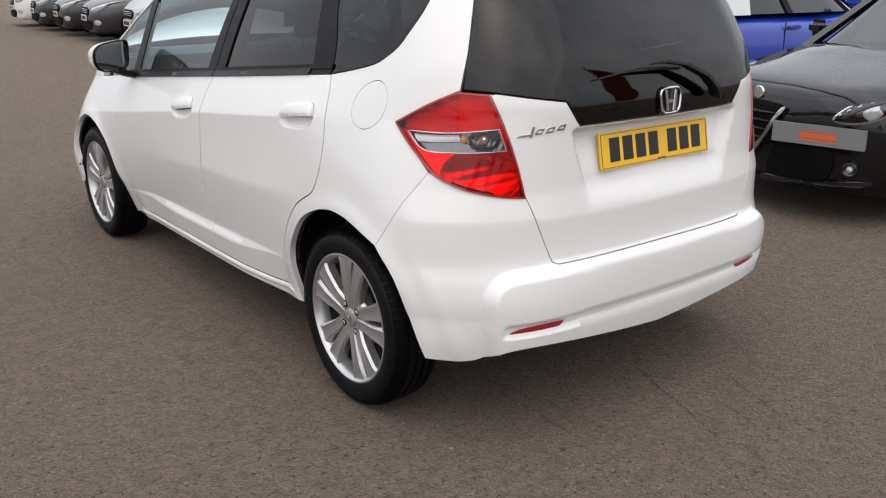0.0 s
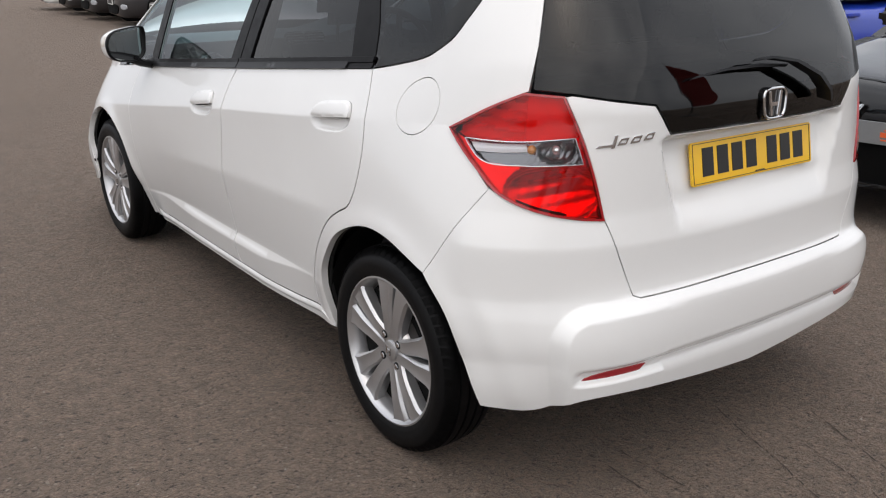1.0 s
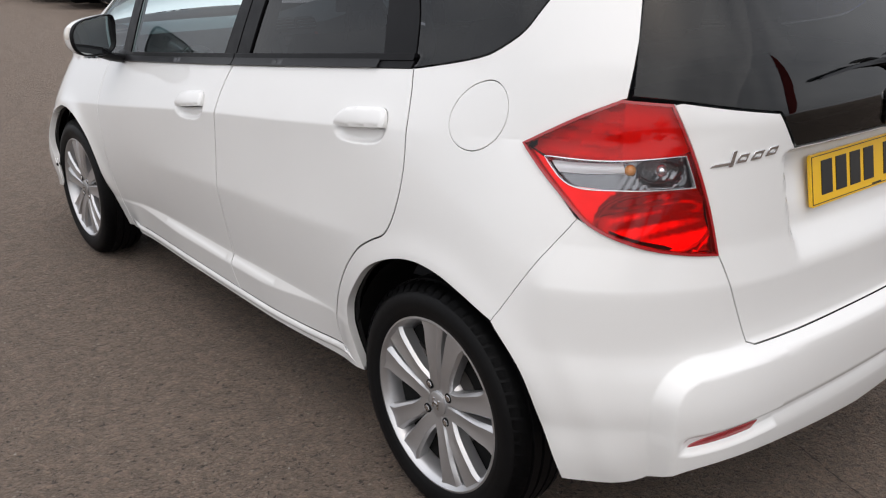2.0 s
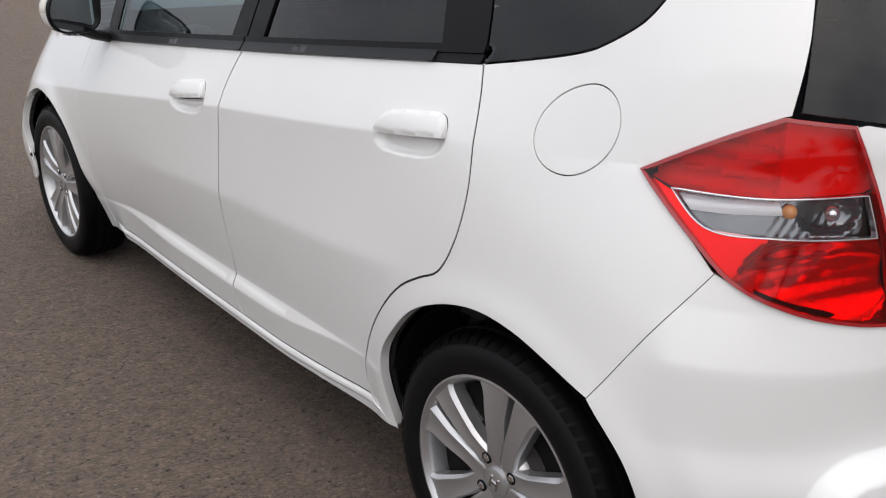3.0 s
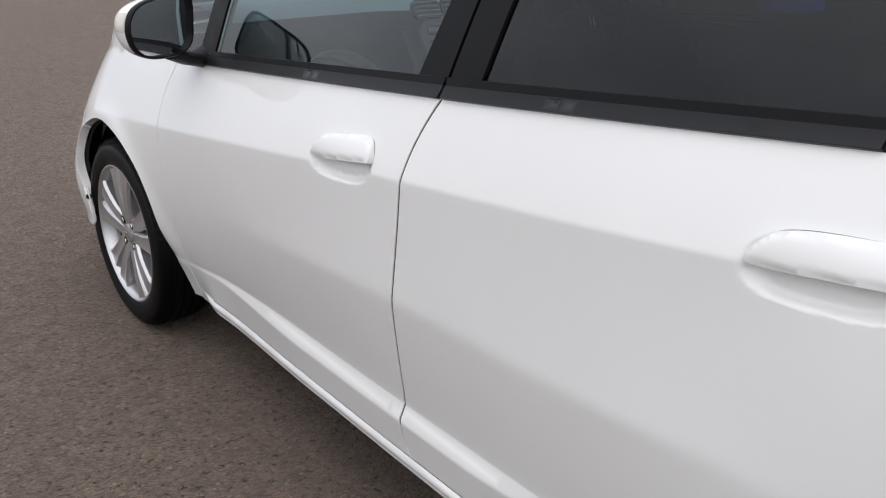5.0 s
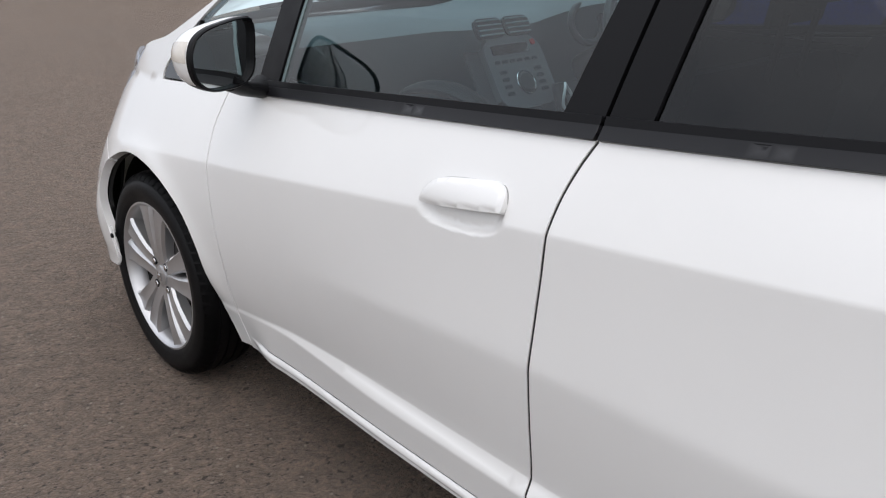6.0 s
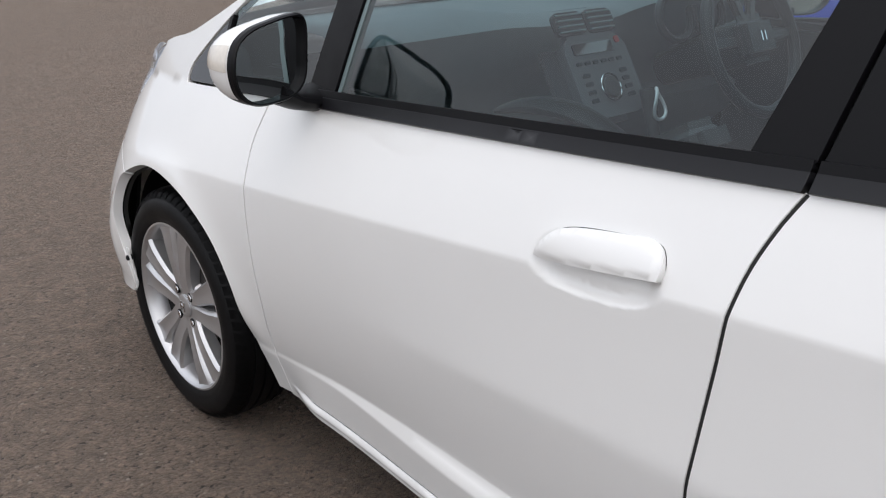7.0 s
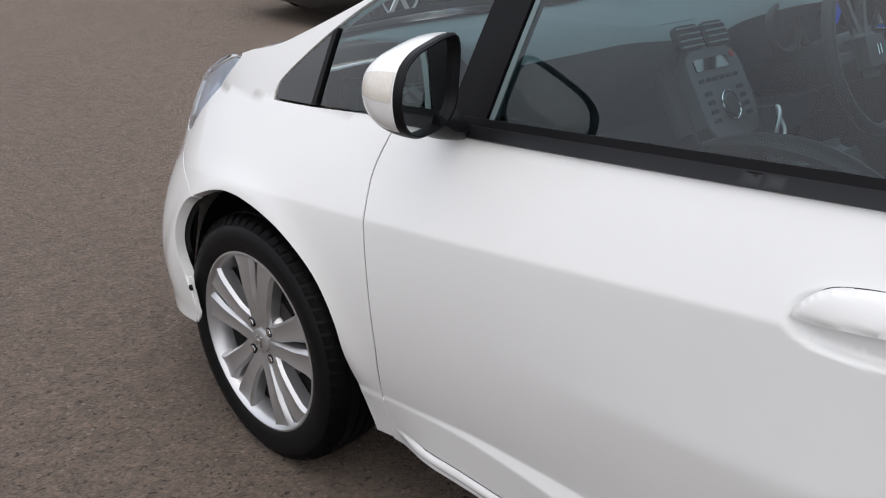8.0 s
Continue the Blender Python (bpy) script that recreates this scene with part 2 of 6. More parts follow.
REAR = curve([0.15, 0.22, 0.30, 0.37, 0.42, 0.53, 0.57, 0.62, 0.79, 0.95, 1.02, 1.10, 1.25, 1.48],
             [-0.53, -0.575, -0.60, -0.615, -0.622, -0.627, -0.622, -0.615, -0.608, -0.606, -0.608, -0.590, -0.518, -0.36])
NOSE = curve([0.15, 0.25, 0.45, 0.62, 0.75, 0.88, 0.95], [3.20, 3.26, 3.29, 3.28, 3.25, 3.15, 3.02])


def rear_y(x, z):
    return REAR(z) + (0.05 - 0.02 * (1 - step(0.45, 0.6, z))) * np.clip(np.abs(x) / 0.6, 0, 1.5) ** 2


def nose_y(x, z):
    return NOSE(z) - 0.10 * np.clip(np.abs(x) / 0.7, 0, 1.5) ** 2


def inside(x, y, z):
    """Below 1 within the body, above 1 outside it."""
    ax = np.abs(x)
    w = half_width(y, z)
    u = np.clip((ax - CX) / (w - CX), 0, 3)
    v = np.clip((CY - y) / (CY - rear_y(x, z)), 0, 3)
    n = np.clip((y - FY) / (nose_y(x, z) - FY), 0, 3)
    p = 3.2 - 0.5 * step(0.45, 1.0, z)
    return u ** p + v ** p + n ** 2.7


def skin(s, z):
    """The point of the skin at s along the section at height z; s is y along the flank, then round the corners."""
    s, z = np.broadcast_arrays(np.asarray(s, float), np.asarray(z, float))
    far = s < S_MID
    s = np.where(far, 2 * S_MID - s, s)
    a = np.clip((CY - s) / RAD, 0, math.pi / 2)
    b = np.clip((s - FY) / RAD, 0, math.pi / 2)
    ox = -np.where(s < S_REAR, np.clip(s - S_MID, 0, CX), np.where(s > S_FRONT, np.clip(S_NOSE - s, 0, FX), CX))
    oy = np.clip(s, CY, FY)
    dx = -np.cos(a) * np.cos(b)
    dy = np.sin(b) - np.sin(a)
    flank = (s >= CY) & (s <= FY)
    r = np.where(flank, half_width(oy, z) - CX, 0.0)
    if not flank.all():
        q = ~flank
        qx, qy, ux, uy, qz = ox[q], oy[q], dx[q], dy[q], z[q]
        lo, hi = np.full(qx.shape, 0.02), np.full(qx.shape, 1.3)
        for _ in range(24):
            m = (lo + hi) / 2
            out = inside(qx + ux * m, qy + uy * m, qz) > 1
            hi, lo = np.where(out, m, hi), np.where(out, lo, m)
        r = np.array(r)
        r[q] = lo
    x = ox + dx * r
    return np.stack([np.where(far, -x, x), oy + dy * r, z], -1)


def laid(s, z, off, h=0.002, base=None):
    """Points and normals of the skin raised by off(s, z) metres."""
    s, z = np.asarray(s, float), np.asarray(z, float)
    base = base or skin
    ds, dz = base(s + h, z) - base(s - h, z), base(s, z + h) - base(s, z - h)
    n = np.cross(dz, ds)
    n /= np.linalg.norm(n, axis=-1, keepdims=True) + 1e-12
    p = base(s, z) + off(s, z)[..., None] * n
    ds = ds + (off(s + h, z) - off(s - h, z))[..., None] * n
    dz = dz + (off(s, z + h) - off(s, z - h))[..., None] * n
    m = np.cross(dz, ds)
    return p, m / (np.linalg.norm(m, axis=-1, keepdims=True) + 1e-12)


def skin_normal(s, z, h=0.004):
    n = np.cross(skin(s, z + h) - skin(s, z - h), skin(s + h, z) - skin(s - h, z))
    return n / np.linalg.norm(n, axis=-1, keepdims=True)


# ---- mesh helpers ----
def link_mesh(name, verts, faces, mat, parent, label="", normals=None, smooth=True, smooth_mask=None):
    me = bpy.data.meshes.new(name)
    me.from_pydata([tuple(v) for v in verts], [], [tuple(int(i) for i in f) for f in faces])
    me.validate()
    me.materials.append(mat)
    me.polygons.foreach_set("use_smooth", [smooth] * len(me.polygons))
    if normals is not None:
        me.normals_split_custom_set_from_vertices([tuple(v) for v in normals])
    ob = new(name, me)
    if parent is not None:
        ob.parent = parent
    if label:
        ob["label"] = label
    return ob


def part(name, bm, mat, parent, label="", smooth=True, angle=35):
    me = bpy.data.meshes.new(name)
    if smooth:
        for f in bm.faces:
            f.smooth = True
        for e in bm.edges:
            if len(e.link_faces) == 2 and e.calc_face_angle(0) > radians(angle):
                e.smooth = False
    bm.to_mesh(me)
    bm.free()
    me.materials.append(mat)
    ob = new(name, me)
    if parent is not None:
        ob.parent = parent
    if label:
        ob["label"] = label
    return ob


def spline(points, corners=(), step_len=0.012, closed=True):
    """A dense outline through control points; those whose index is in corners stay sharp."""
    pts = np.array(points, float)
    n, out = len(pts), []
    for i in range(n if closed else n - 1):
        p1, p2 = pts[i], pts[(i + 1) % n]
        p0 = pts[i - 1] if (closed or i > 0) and i not in corners else 2 * p1 - p2
        j = (i + 1) % n
        p3 = pts[(i + 2) % n] if (closed or i + 2 < n) and j not in corners else 2 * p2 - p1
        m = max(1, int(np.linalg.norm(p2 - p1) / step_len))
        d1, d2, d3 = (max(np.linalg.norm(b - a), 1e-6) ** 0.5 for a, b in ((p0, p1), (p1, p2), (p2, p3)))
        m1 = (p1 - p0) / d1 - (p2 - p0) / (d1 + d2) + (p2 - p1) / d2
        m2 = (p2 - p1) / d2 - (p3 - p1) / (d2 + d3) + (p3 - p2) / d3
        m1, m2 = m1 * d2, m2 * d2
        for k in range(m):
            t = k / m
            out.append((2 * t**3 - 3 * t * t + 1) * p1 + (t**3 - 2 * t * t + t) * m1 + (3 * t * t - 2 * t**3) * p2 + (t**3 - t * t) * m2)
    if not closed:
        out.append(pts[-1])
    return np.array(out)


def area(poly):
    x, y = poly[:, 0], poly[:, 1]
    return 0.5 * np.sum(x * np.roll(y, -1) - np.roll(x, -1) * y)


def within(poly, pts):
    res = np.zeros(len(pts), bool)
    x1, y1 = poly[:, 0], poly[:, 1]
    x2, y2 = np.roll(x1, -1), np.roll(y1, -1)
    slope = (x2 - x1) / np.where(y2 == y1, 1e-12, y2 - y1)
    for i in range(0, len(pts), 2000):
        x, y = pts[i:i + 2000, 0, None], pts[i:i + 2000, 1, None]
        res[i:i + 2000] = (((y1 > y) != (y2 > y)) & (x < slope * (y - y1) + x1)).sum(1) % 2 == 1
    return res


def edge_distance(poly, pts):
    """Distance to a dense outline, by its nearest corner."""
    best = np.full(len(pts), 9.0)
    for i in range(0, len(pts), 2000):
        d = pts[i:i + 2000, None, :] - poly[None, :, :]
        best[i:i + 2000] = np.sqrt((d * d).sum(2).min(1))
    return best


def inset(poly, d):
    if area(poly) < 0:
        poly = poly[::-1]
    t = np.roll(poly, -1, 0) - np.roll(poly, 1, 0)
    t /= np.linalg.norm(t, axis=1, keepdims=True) + 1e-9
    return poly + d * np.stack([-t[:, 1], t[:, 0]], 1)


def panel(name, outline, mat, parent, label="", gap=0.0018, depth=0.014, lift=0.0, grid=0.022, holes=(), surf=None, mirror=False, flange=True, folds=(), dense=(), base=None):
    """A sheet of the skin inside an outline in (s, z), with edges folded inwards."""
    surf = surf or relief
    poly = inset(np.array(outline, float), gap)
    loops = [poly] + [inset(np.array(h, float), -gap)[::-1] for h in holes]
    lo, hi = poly.min(0), poly.max(0)
    gx, gy = np.meshgrid(np.arange(lo[0], hi[0] + grid, grid), np.arange(lo[1], hi[1] + grid, grid))
    pts = np.stack([gx.ravel(), gy.ravel()], 1)
    keep = within(poly, pts) & (edge_distance(poly, pts) > grid * 0.35)
    for h in loops[1:]:
        keep &= ~within(h, pts) & (edge_distance(h, pts) > grid * 0.35)
    pts = pts[keep]
    runs, edges, at = [], [], 0
    for lp in loops:
        runs.append(lp)
        edges += [(at + i, at + (i + 1) % len(lp)) for i in range(len(lp))]
        at += len(lp)
    for s0, s1, z0, z1 in dense:
        fx, fy = np.meshgrid(np.arange(s0, s1, 0.0047), np.arange(z0, z1, 0.0047))
        fine = np.stack([fx.ravel(), fy.ravel()], 1)
        pts = np.concatenate([pts[(pts[:, 0] < s0 - 0.004) | (pts[:, 0] > s1 + 0.004) | (pts[:, 1] < z0 - 0.004) | (pts[:, 1] > z1 + 0.004)], fine])
    # rows of points along the pressed lines, so that the folds stay crisp
    for fold, off in [(f, o) for f in folds for o in (0.0, -0.0045, 0.0045)]:
        ss = np.arange(lo[0], hi[0], grid * 0.9)
        run = np.stack([ss, fold(ss) + off], 1)
        good = within(poly, run) & (edge_distance(poly, run) > grid * 0.4)
        for h in loops[1:]:
            good &= ~within(h, run) & (edge_distance(h, run) > grid * 0.4)
        if not good.any():
            continue
        pts = pts[edge_distance(run[good], pts) > grid * 0.55]
        ids = np.nonzero(good)[0]
        edges += [(at + k, at + k + 1) for k in range(len(ids) - 1) if ids[k + 1] == ids[k] + 1]
        runs.append(run[good])
        at += len(ids)
    allp = np.concatenate(runs + [pts])
    co, _, tris, ids, _, _ = delaunay_2d_cdt([Vector(p) for p in allp], edges, [], 0, 1e-6)
    co = np.array([tuple(c) for c in co])
    tris = np.array([t for t in tris if len(t) == 3])
    cen = co[tris].mean(1)
    ok = within(poly, cen)
    for h in loops[1:]:
        ok &= ~within(h, cen)
    tris = tris[ok]
    a, b, c = co[tris[:, 0]], co[tris[:, 1]], co[tris[:, 2]]
    twice = (b[:, 0] - a[:, 0]) * (c[:, 1] - a[:, 1]) - (b[:, 1] - a[:, 1]) * (c[:, 0] - a[:, 0])
    # outward: s runs forward, so anticlockwise in (s, z) faces the flank's inside
    tris[twice < 0] = tris[twice < 0][:, ::-1]
    tris = tris[:, ::-1]
    xyz, nrm = laid(co[:, 0], co[:, 1], surf, base=base)
    xyz = xyz + lift * nrm
    shade = nrm.copy()
    verts, faces, normals = [xyz], [tuple(t) for t in tris], [shade]
    if flange:
        count = len(xyz)
        for lp in loops:
            p2, n2 = laid(lp[:, 0], lp[:, 1], surf, base=base)
            p2 = p2 + lift * n2
            along = np.roll(p2, -1, 0) - np.roll(p2, 1, 0)
            out = np.cross(n2, along)
            out /= np.linalg.norm(out, axis=1, keepdims=True) + 1e-9
            k = len(lp)
            mid = p2 - 0.0015 * n2 + 0.0008 * out
            deep = p2 - depth * n2 + 0.0008 * out
            verts += [p2, mid, deep]
            normals += [n2 * 0.8 + out * 0.6, out, out]
            for i in range(k):
                j = (i + 1) % k
                faces += [(count + j, count + k + j, count + k + i, count + i), (count + k + j, count + 2 * k + j, count + 2 * k + i, count + k + i)]
            count += 3 * k
    v, nn = np.concatenate(verts), np.concatenate(normals)
    nn /= np.linalg.norm(nn, axis=1, keepdims=True) + 1e-9
    ob = link_mesh(name, v, faces, mat, parent, label, nn)
    if mirror:
        flip = np.array([-1, 1, 1])
        link_mesh(name, v * flip, [f[::-1] for f in faces], mat, parent, label, nn * flip)
    return ob


HANDLES = ((1.195, 0.868), (0.275, 0.948))


def brow(m, z):
    """Raised brow of the rear bumper: bevelled top and ends, with a groove over the lower lip."""
    x = m - S_MID
    top = 0.585 - 0.010 * np.clip((x - 0.3) / 0.3, 0, 1)
    ex, ez = x - (0.676 - 0.095) + 0.10 * np.clip(0.40 - z, 0, 0.1), z - (top - 0.095)
    inner = 0.095 - np.where((ex > 0) & (ez > 0), np.hypot(ex, ez), np.maximum(ex, ez))
    groove = step(0.376, 0.388, z) * (1 - step(0.402, 0.426, z)) * (1 - step(0.595, 0.630, x))
    slope = np.clip(inner / 0.040, 0, 1)
    return 0.031 * (0.55 * slope + 0.45 * slope * slope * (3 - 2 * slope)) * (1 - 0.62 * groove) * (m < -0.3)


def relief(s, z):
    """Pressings of the skin, in metres outwards."""
    m = np.where(s < S_MID, 2 * S_MID - s, s)
    d = np.zeros(np.broadcast(s, z).shape)
    # flared wheel arches
    for cy, r in ((-0.02, 0.375), (2.49, 0.365)):
        q = np.hypot(m - cy, z - 0.30)
        d = d + 0.010 * np.exp(-((q - r) / 0.045) ** 2) * (step(0.26, 0.46, z) if cy > 1 else 1)
    # finger hollows behind the handles
    for cy, cz in HANDLES:
        u, w = (m - cy + 0.012) / 0.104, (z - (cz - 0.010) - (m - cy) * -0.09) / 0.040
        d = d - 0.013 * step(0.0, 0.66, 1 - np.abs(u) ** 3.0 - np.abs(w) ** 2.6)
    # number plate hollow in the tailgate
    x = m - S_MID
    side = 1 - step(0.30 + (z - 0.76) * 0.28, 0.34 + (z - 0.76) * 0.28, x)
    d = d - 0.050 * side * step(0.715, 0.81, z) * (0.52 + 0.48 * step(0.80, 0.94, z)) * (1 - step(0.952, 0.967, z)) * (x < 0.6)
    # fold over the bumper corner and the tailgate's foot
    rear = step(-0.30, -0.36, m)
    d = d + 0.010 * rear * np.clip(1 - np.abs(z - 0.712) / np.where(z > 0.712, 0.085, 0.13), 0, 1)
    # bumper: a raised brow whose ends slope down to the corners, a hollow, then a lower lip
    d = d + brow(m, z)
    # a soft upright fold where the arch side turns into the bumper's back
    turn = -0.372 - 0.44 * (0.624 - z) + 0.30 * np.clip(0.45 - z, 0, 1) ** 1.5
    d = d + 0.005 * np.exp(-((m - turn) / 0.036) ** 2) * step(0.27, 0.34, z) * (1 - step(0.54, 0.66, z)) * (m < -0.25)
    return d


# ---- outlines on the flank, as (s, z) ----
BGAP = [(0.952, 1.006), (0.967, 0.975), (0.984, 0.925), (0.992, 0.878), (0.998, 0.80), (1.004, 0.73), (1.011, 0.645), (1.020, 0.54), (1.031, 0.43), (1.036, 0.40), (1.036, 0.372), (1.031, 0.318), (1.018, 0.281)]
CGAP = [(0.130, 1.084), (0.109, 1.03), (0.091, 0.95), (0.084, 0.862), (0.101, 0.775), (0.138, 0.708), (0.19, 0.679), (0.247, 0.643), (0.31, 0.577), (0.368, 0.492), (0.408, 0.404), (0.42, 0.34), (0.414, 0.306)]
FGAP = [(2.066, 0.897), (2.082, 0.82), (2.070, 0.735), (2.058, 0.63), (2.058, 0.49), (2.072, 0.40), (2.083, 0.335), (2.080, 0.290), (2.055, 0.260), (1.975, 0.252)]
ARCH_R = [(0.318, 0.262), (0.334, 0.365), (0.327, 0.455), (0.265, 0.545), (0.203, 0.607), (0.112, 0.653), (0.02, 0.675), (-0.072, 0.672), (-0.166, 0.650), (-0.243, 0.622), (-0.314, 0.535), (-0.362, 0.415), (-0.402, 0.303)]
ARCH_F = [(2.150, 0.205), (2.156, 0.389), (2.163, 0.496), (2.211, 0.579), (2.306, 0.636), (2.438, 0.664), (2.563, 0.661), (2.690, 0.618), (2.752, 0.583), (2.782, 0.535), (2.788, 0.48), (2.778, 0.43), (2.757, 0.385), (2.742, 0.34), (2.742, 0.30), (2.755, 0.262)]
LAMP = [(-0.261, 0.980), (-0.303, 1.001), (-0.395, 1.043), (-0.479, 1.075), (-0.582, 1.070), (-0.624, 0.983), (-0.659, 0.885), (-0.687, 0.779), (-0.615, 0.786), (-0.515, 0.806), (-0.427, 0.842), (-0.362, 0.897)]
LAMP_CORNERS = (0, 3, 4, 7)


def line(points, closed=False, corners=()):
    return spline(points, corners=corners, closed=closed)


def join(*runs):
    out = []
    for r in runs:
        out += [tuple(p) for p in r]
    return np.array([p for i, p in enumerate(out) if i == 0 or np.hypot(p[0] - out[i - 1][0], p[1] - out[i - 1][1]) > 1e-4])


def straight(a, b, step_len=0.02):
    n = max(2, int(math.dist(a, b) / step_len))
    return [(a[0] + (b[0] - a[0]) * i / n, a[1] + (b[1] - a[1]) * i / n) for i in range(n + 1)]


def belt_run(a, b, up=0.0):
    return [(y, float(belt_z(y)) + up) for y in np.linspace(a, b, max(3, int(abs(b - a) / 0.03)))]


DOOR_FOOT = curve([0.40, 0.6, 1.0, 1.45, 1.75, 1.98], [0.307, 0.290, 0.281, 0.274, 0.262, 0.252])
SILL_LOW = curve([0.318, 0.6, 1.0, 1.4, 1.75, 2.15], [0.262, 0.250, 0.245, 0.239, 0.226, 0.204])


def door_foot(y):
    return float(DOOR_FOOT(y))


def sill_surface(s, z):
    """The sill: a rounded lip that stands proud of the doors and turns under."""
    u = np.clip((DOOR_FOOT(s) - 0.001 - z) / 0.022, 0, 1)
    lip = np.sqrt(np.clip(1 - (1 - np.clip(u / 0.62, 0, 1)) ** 2, 0, 1)) - 0.5 * np.clip((u - 0.62) / 0.38, 0, 1) ** 2
    return relief(s, z) + 0.0090 * lip * (1 - step(2.0, 2.09, s)) * step(0.33, 0.42, s)


def band_z(y):
    return crease_z(y) - ledge_height(y)


car = tagged(new("hatchback_car"), "white five-door hatchback parked on the tarmac lot", "car")

bgap, cgap, fgap = line(BGAP), line(CGAP), line(FGAP)
arch_r, arch_f = line(ARCH_R), line(ARCH_F)
foot_r = [(y, door_foot(y)) for y in np.linspace(1.018, 0.414, 30)]
foot_f = [(y, door_foot(y)) for y in np.linspace(1.975, 1.018, 40)]

rear_door = panel("rear_door", join(bgap, foot_r, cgap[::-1], belt_run(0.130, 0.952)), PAINT, car, "white rear passenger door", gap=0.0034, mirror=True, grid=0.015, folds=(shoulder_z, waist_z, crease_z, band_z), dense=[(0.150, 0.380, 0.885, 0.985)])
front_door = panel("front_door", join(fgap, foot_f, bgap[::-1], belt_run(0.952, 2.066)), PAINT, car, "white front door", gap=0.0030, mirror=True, grid=0.015, folds=(shoulder_z, waist_z, crease_z, band_z), dense=[(1.070, 1.302, 0.805, 0.905)])


def gap_seal(run, width, lift=-0.0024):
    """A dark rubber seal just under a shut line, on both sides of the car."""
    run = np.array(run, float)
    t = np.gradient(run, axis=0)
    t /= np.linalg.norm(t, axis=1, keepdims=True) + 1e-9
    side = np.stack([-t[:, 1], t[:, 0]], 1) * width / 2
    rows = []
    for q in (run + side, run - side):
        p, n = laid(q[:, 0], q[:, 1], relief)
        rows.append(p + lift * n)
    k = len(run)
    v = np.concatenate(rows)
    faces = [(i, i + 1, k + i + 1, k + i) for i in range(k - 1)]
    for sx in (1, -1):
        link_mesh("door_seal", v * np.array([sx, 1, 1]), faces, GAP, car)


gap_seal(bgap, 0.014)
gap_seal(cgap, 0.014)
gap_seal(fgap[:-14], 0.010)
# fuel flap
FLAP = [(-0.118 + 0.086 * math.cos(a), 1.016 + 0.070 * math.sin(a) - 0.14 * 0.086 * math.cos(a)) for a in np.linspace(0, 2 * math.pi, 48, endpoint=False)]
panel("fuel_flap", FLAP, PAINT, car, "round white fuel filler flap", gap=0.0012, folds=(shoulder_z,))
QUARTER_WINDOW = [(0.132, 1.084), (0.010, 1.108), (-0.08, 1.130), (-0.150, 1.158), (-0.205, 1.188), (-0.245, 1.228), (-0.302, 1.290), (-0.345, 1.37), (-0.34, 1.42), (0.05, 1.44), (0.262, 1.435), (0.196, 1.269), (0.157, 1.189)]
qw = line(QUARTER_WINDOW, closed=True, corners=(0, 8, 9, 10))
quarter_edge = line(QUARTER_WINDOW[:9])
seam = line([(-0.243, 0.622), (-0.326, 0.755), (-0.403, 0.853)])
lamp_out = line(LAMP, closed=True, corners=LAMP_CORNERS)
lamp_lower = line([LAMP[0], LAMP[11], (-0.403, 0.853)])
sill_join = straight((0.414, 0.306), (0.318, 0.262))
quarter_out = join(cgap, sill_join, line(ARCH_R[:10]), seam, lamp_lower[::-1], line(LAMP[:4]), straight((-0.49, 1.078), (-0.512, 1.18)), straight((-0.512, 1.18), (-0.545, 1.46)), straight((-0.545, 1.46), (-0.345, 1.46)), quarter_edge[::-1])
panel("rear_quarter_panel", quarter_out, PAINT, car, "white rear wing round the wheel arch", holes=[FLAP], depth=0.022, grid=0.018, folds=(shoulder_z,), gap=0.0019)
panel("rear_quarter_panel", [(2 * S_MID - a, b) for a, b in quarter_out], PAINT, car, "white rear wing round the wheel arch", depth=0.022, grid=0.03)
# sill
foot_all = [(y, door_foot(y)) for y in np.linspace(1.975, 0.414, 60)]
sill_low = [(y, float(SILL_LOW(y))) for y in np.linspace(0.318, 2.100, 60)]
panel("sill", join(foot_all, sill_join, sill_low, straight((2.096, 0.214), (2.090, 0.322)), line(FGAP[-4:])), PAINT, car, "white sill under the doors", mirror=True, depth=0.03, gap=0.0010, lift=-0.0012, grid=0.006, surf=sill_surface)
# front wing
TRI = [(2.487, 0.868), (2.480, 0.897), (2.40, 0.968), (2.308, 1.035), (2.243, 1.077), (2.05, 1.18), (1.88, 1.262), (1.885, 1.14), (1.925, 0.958), (1.985, 0.925), (2.15, 0.905), (2.329, 0.884)]
HEAD = [(2.690, 0.928), (2.80, 0.862), (2.898, 0.785), (2.945, 0.708), (3.02, 0.70), (3.17, 0.715), (3.30, 0.745), (3.25, 0.79), (3.08, 0.85), (2.90, 0.90), (2.78, 0.925)]
wing_top = line([(2.690, 0.935), (2.60, 0.955), (2.52, 0.975), (2.43, 1.01), (2.236, 1.097), (2.05, 1.19), (1.88, 1.275)])
tri_low = line([(2.066, 0.914), (2.15, 0.905), (2.329, 0.884), (2.487, 0.868)])
tri_up = line([(2.487, 0.868), (2.480, 0.897), (2.40, 0.968), (2.308, 1.035), (2.243, 1.077), (2.05, 1.18), (1.88, 1.262)])
fender_seam = line([(2.885, 0.60), (2.925, 0.66), (2.945, 0.708)])
cut = int(np.argmax((arch_f[:, 0] >= 2.70) & (arch_f[:, 1] > 0.55)))
arch_f_rear, arch_f_front = arch_f[:cut], arch_f[cut:]
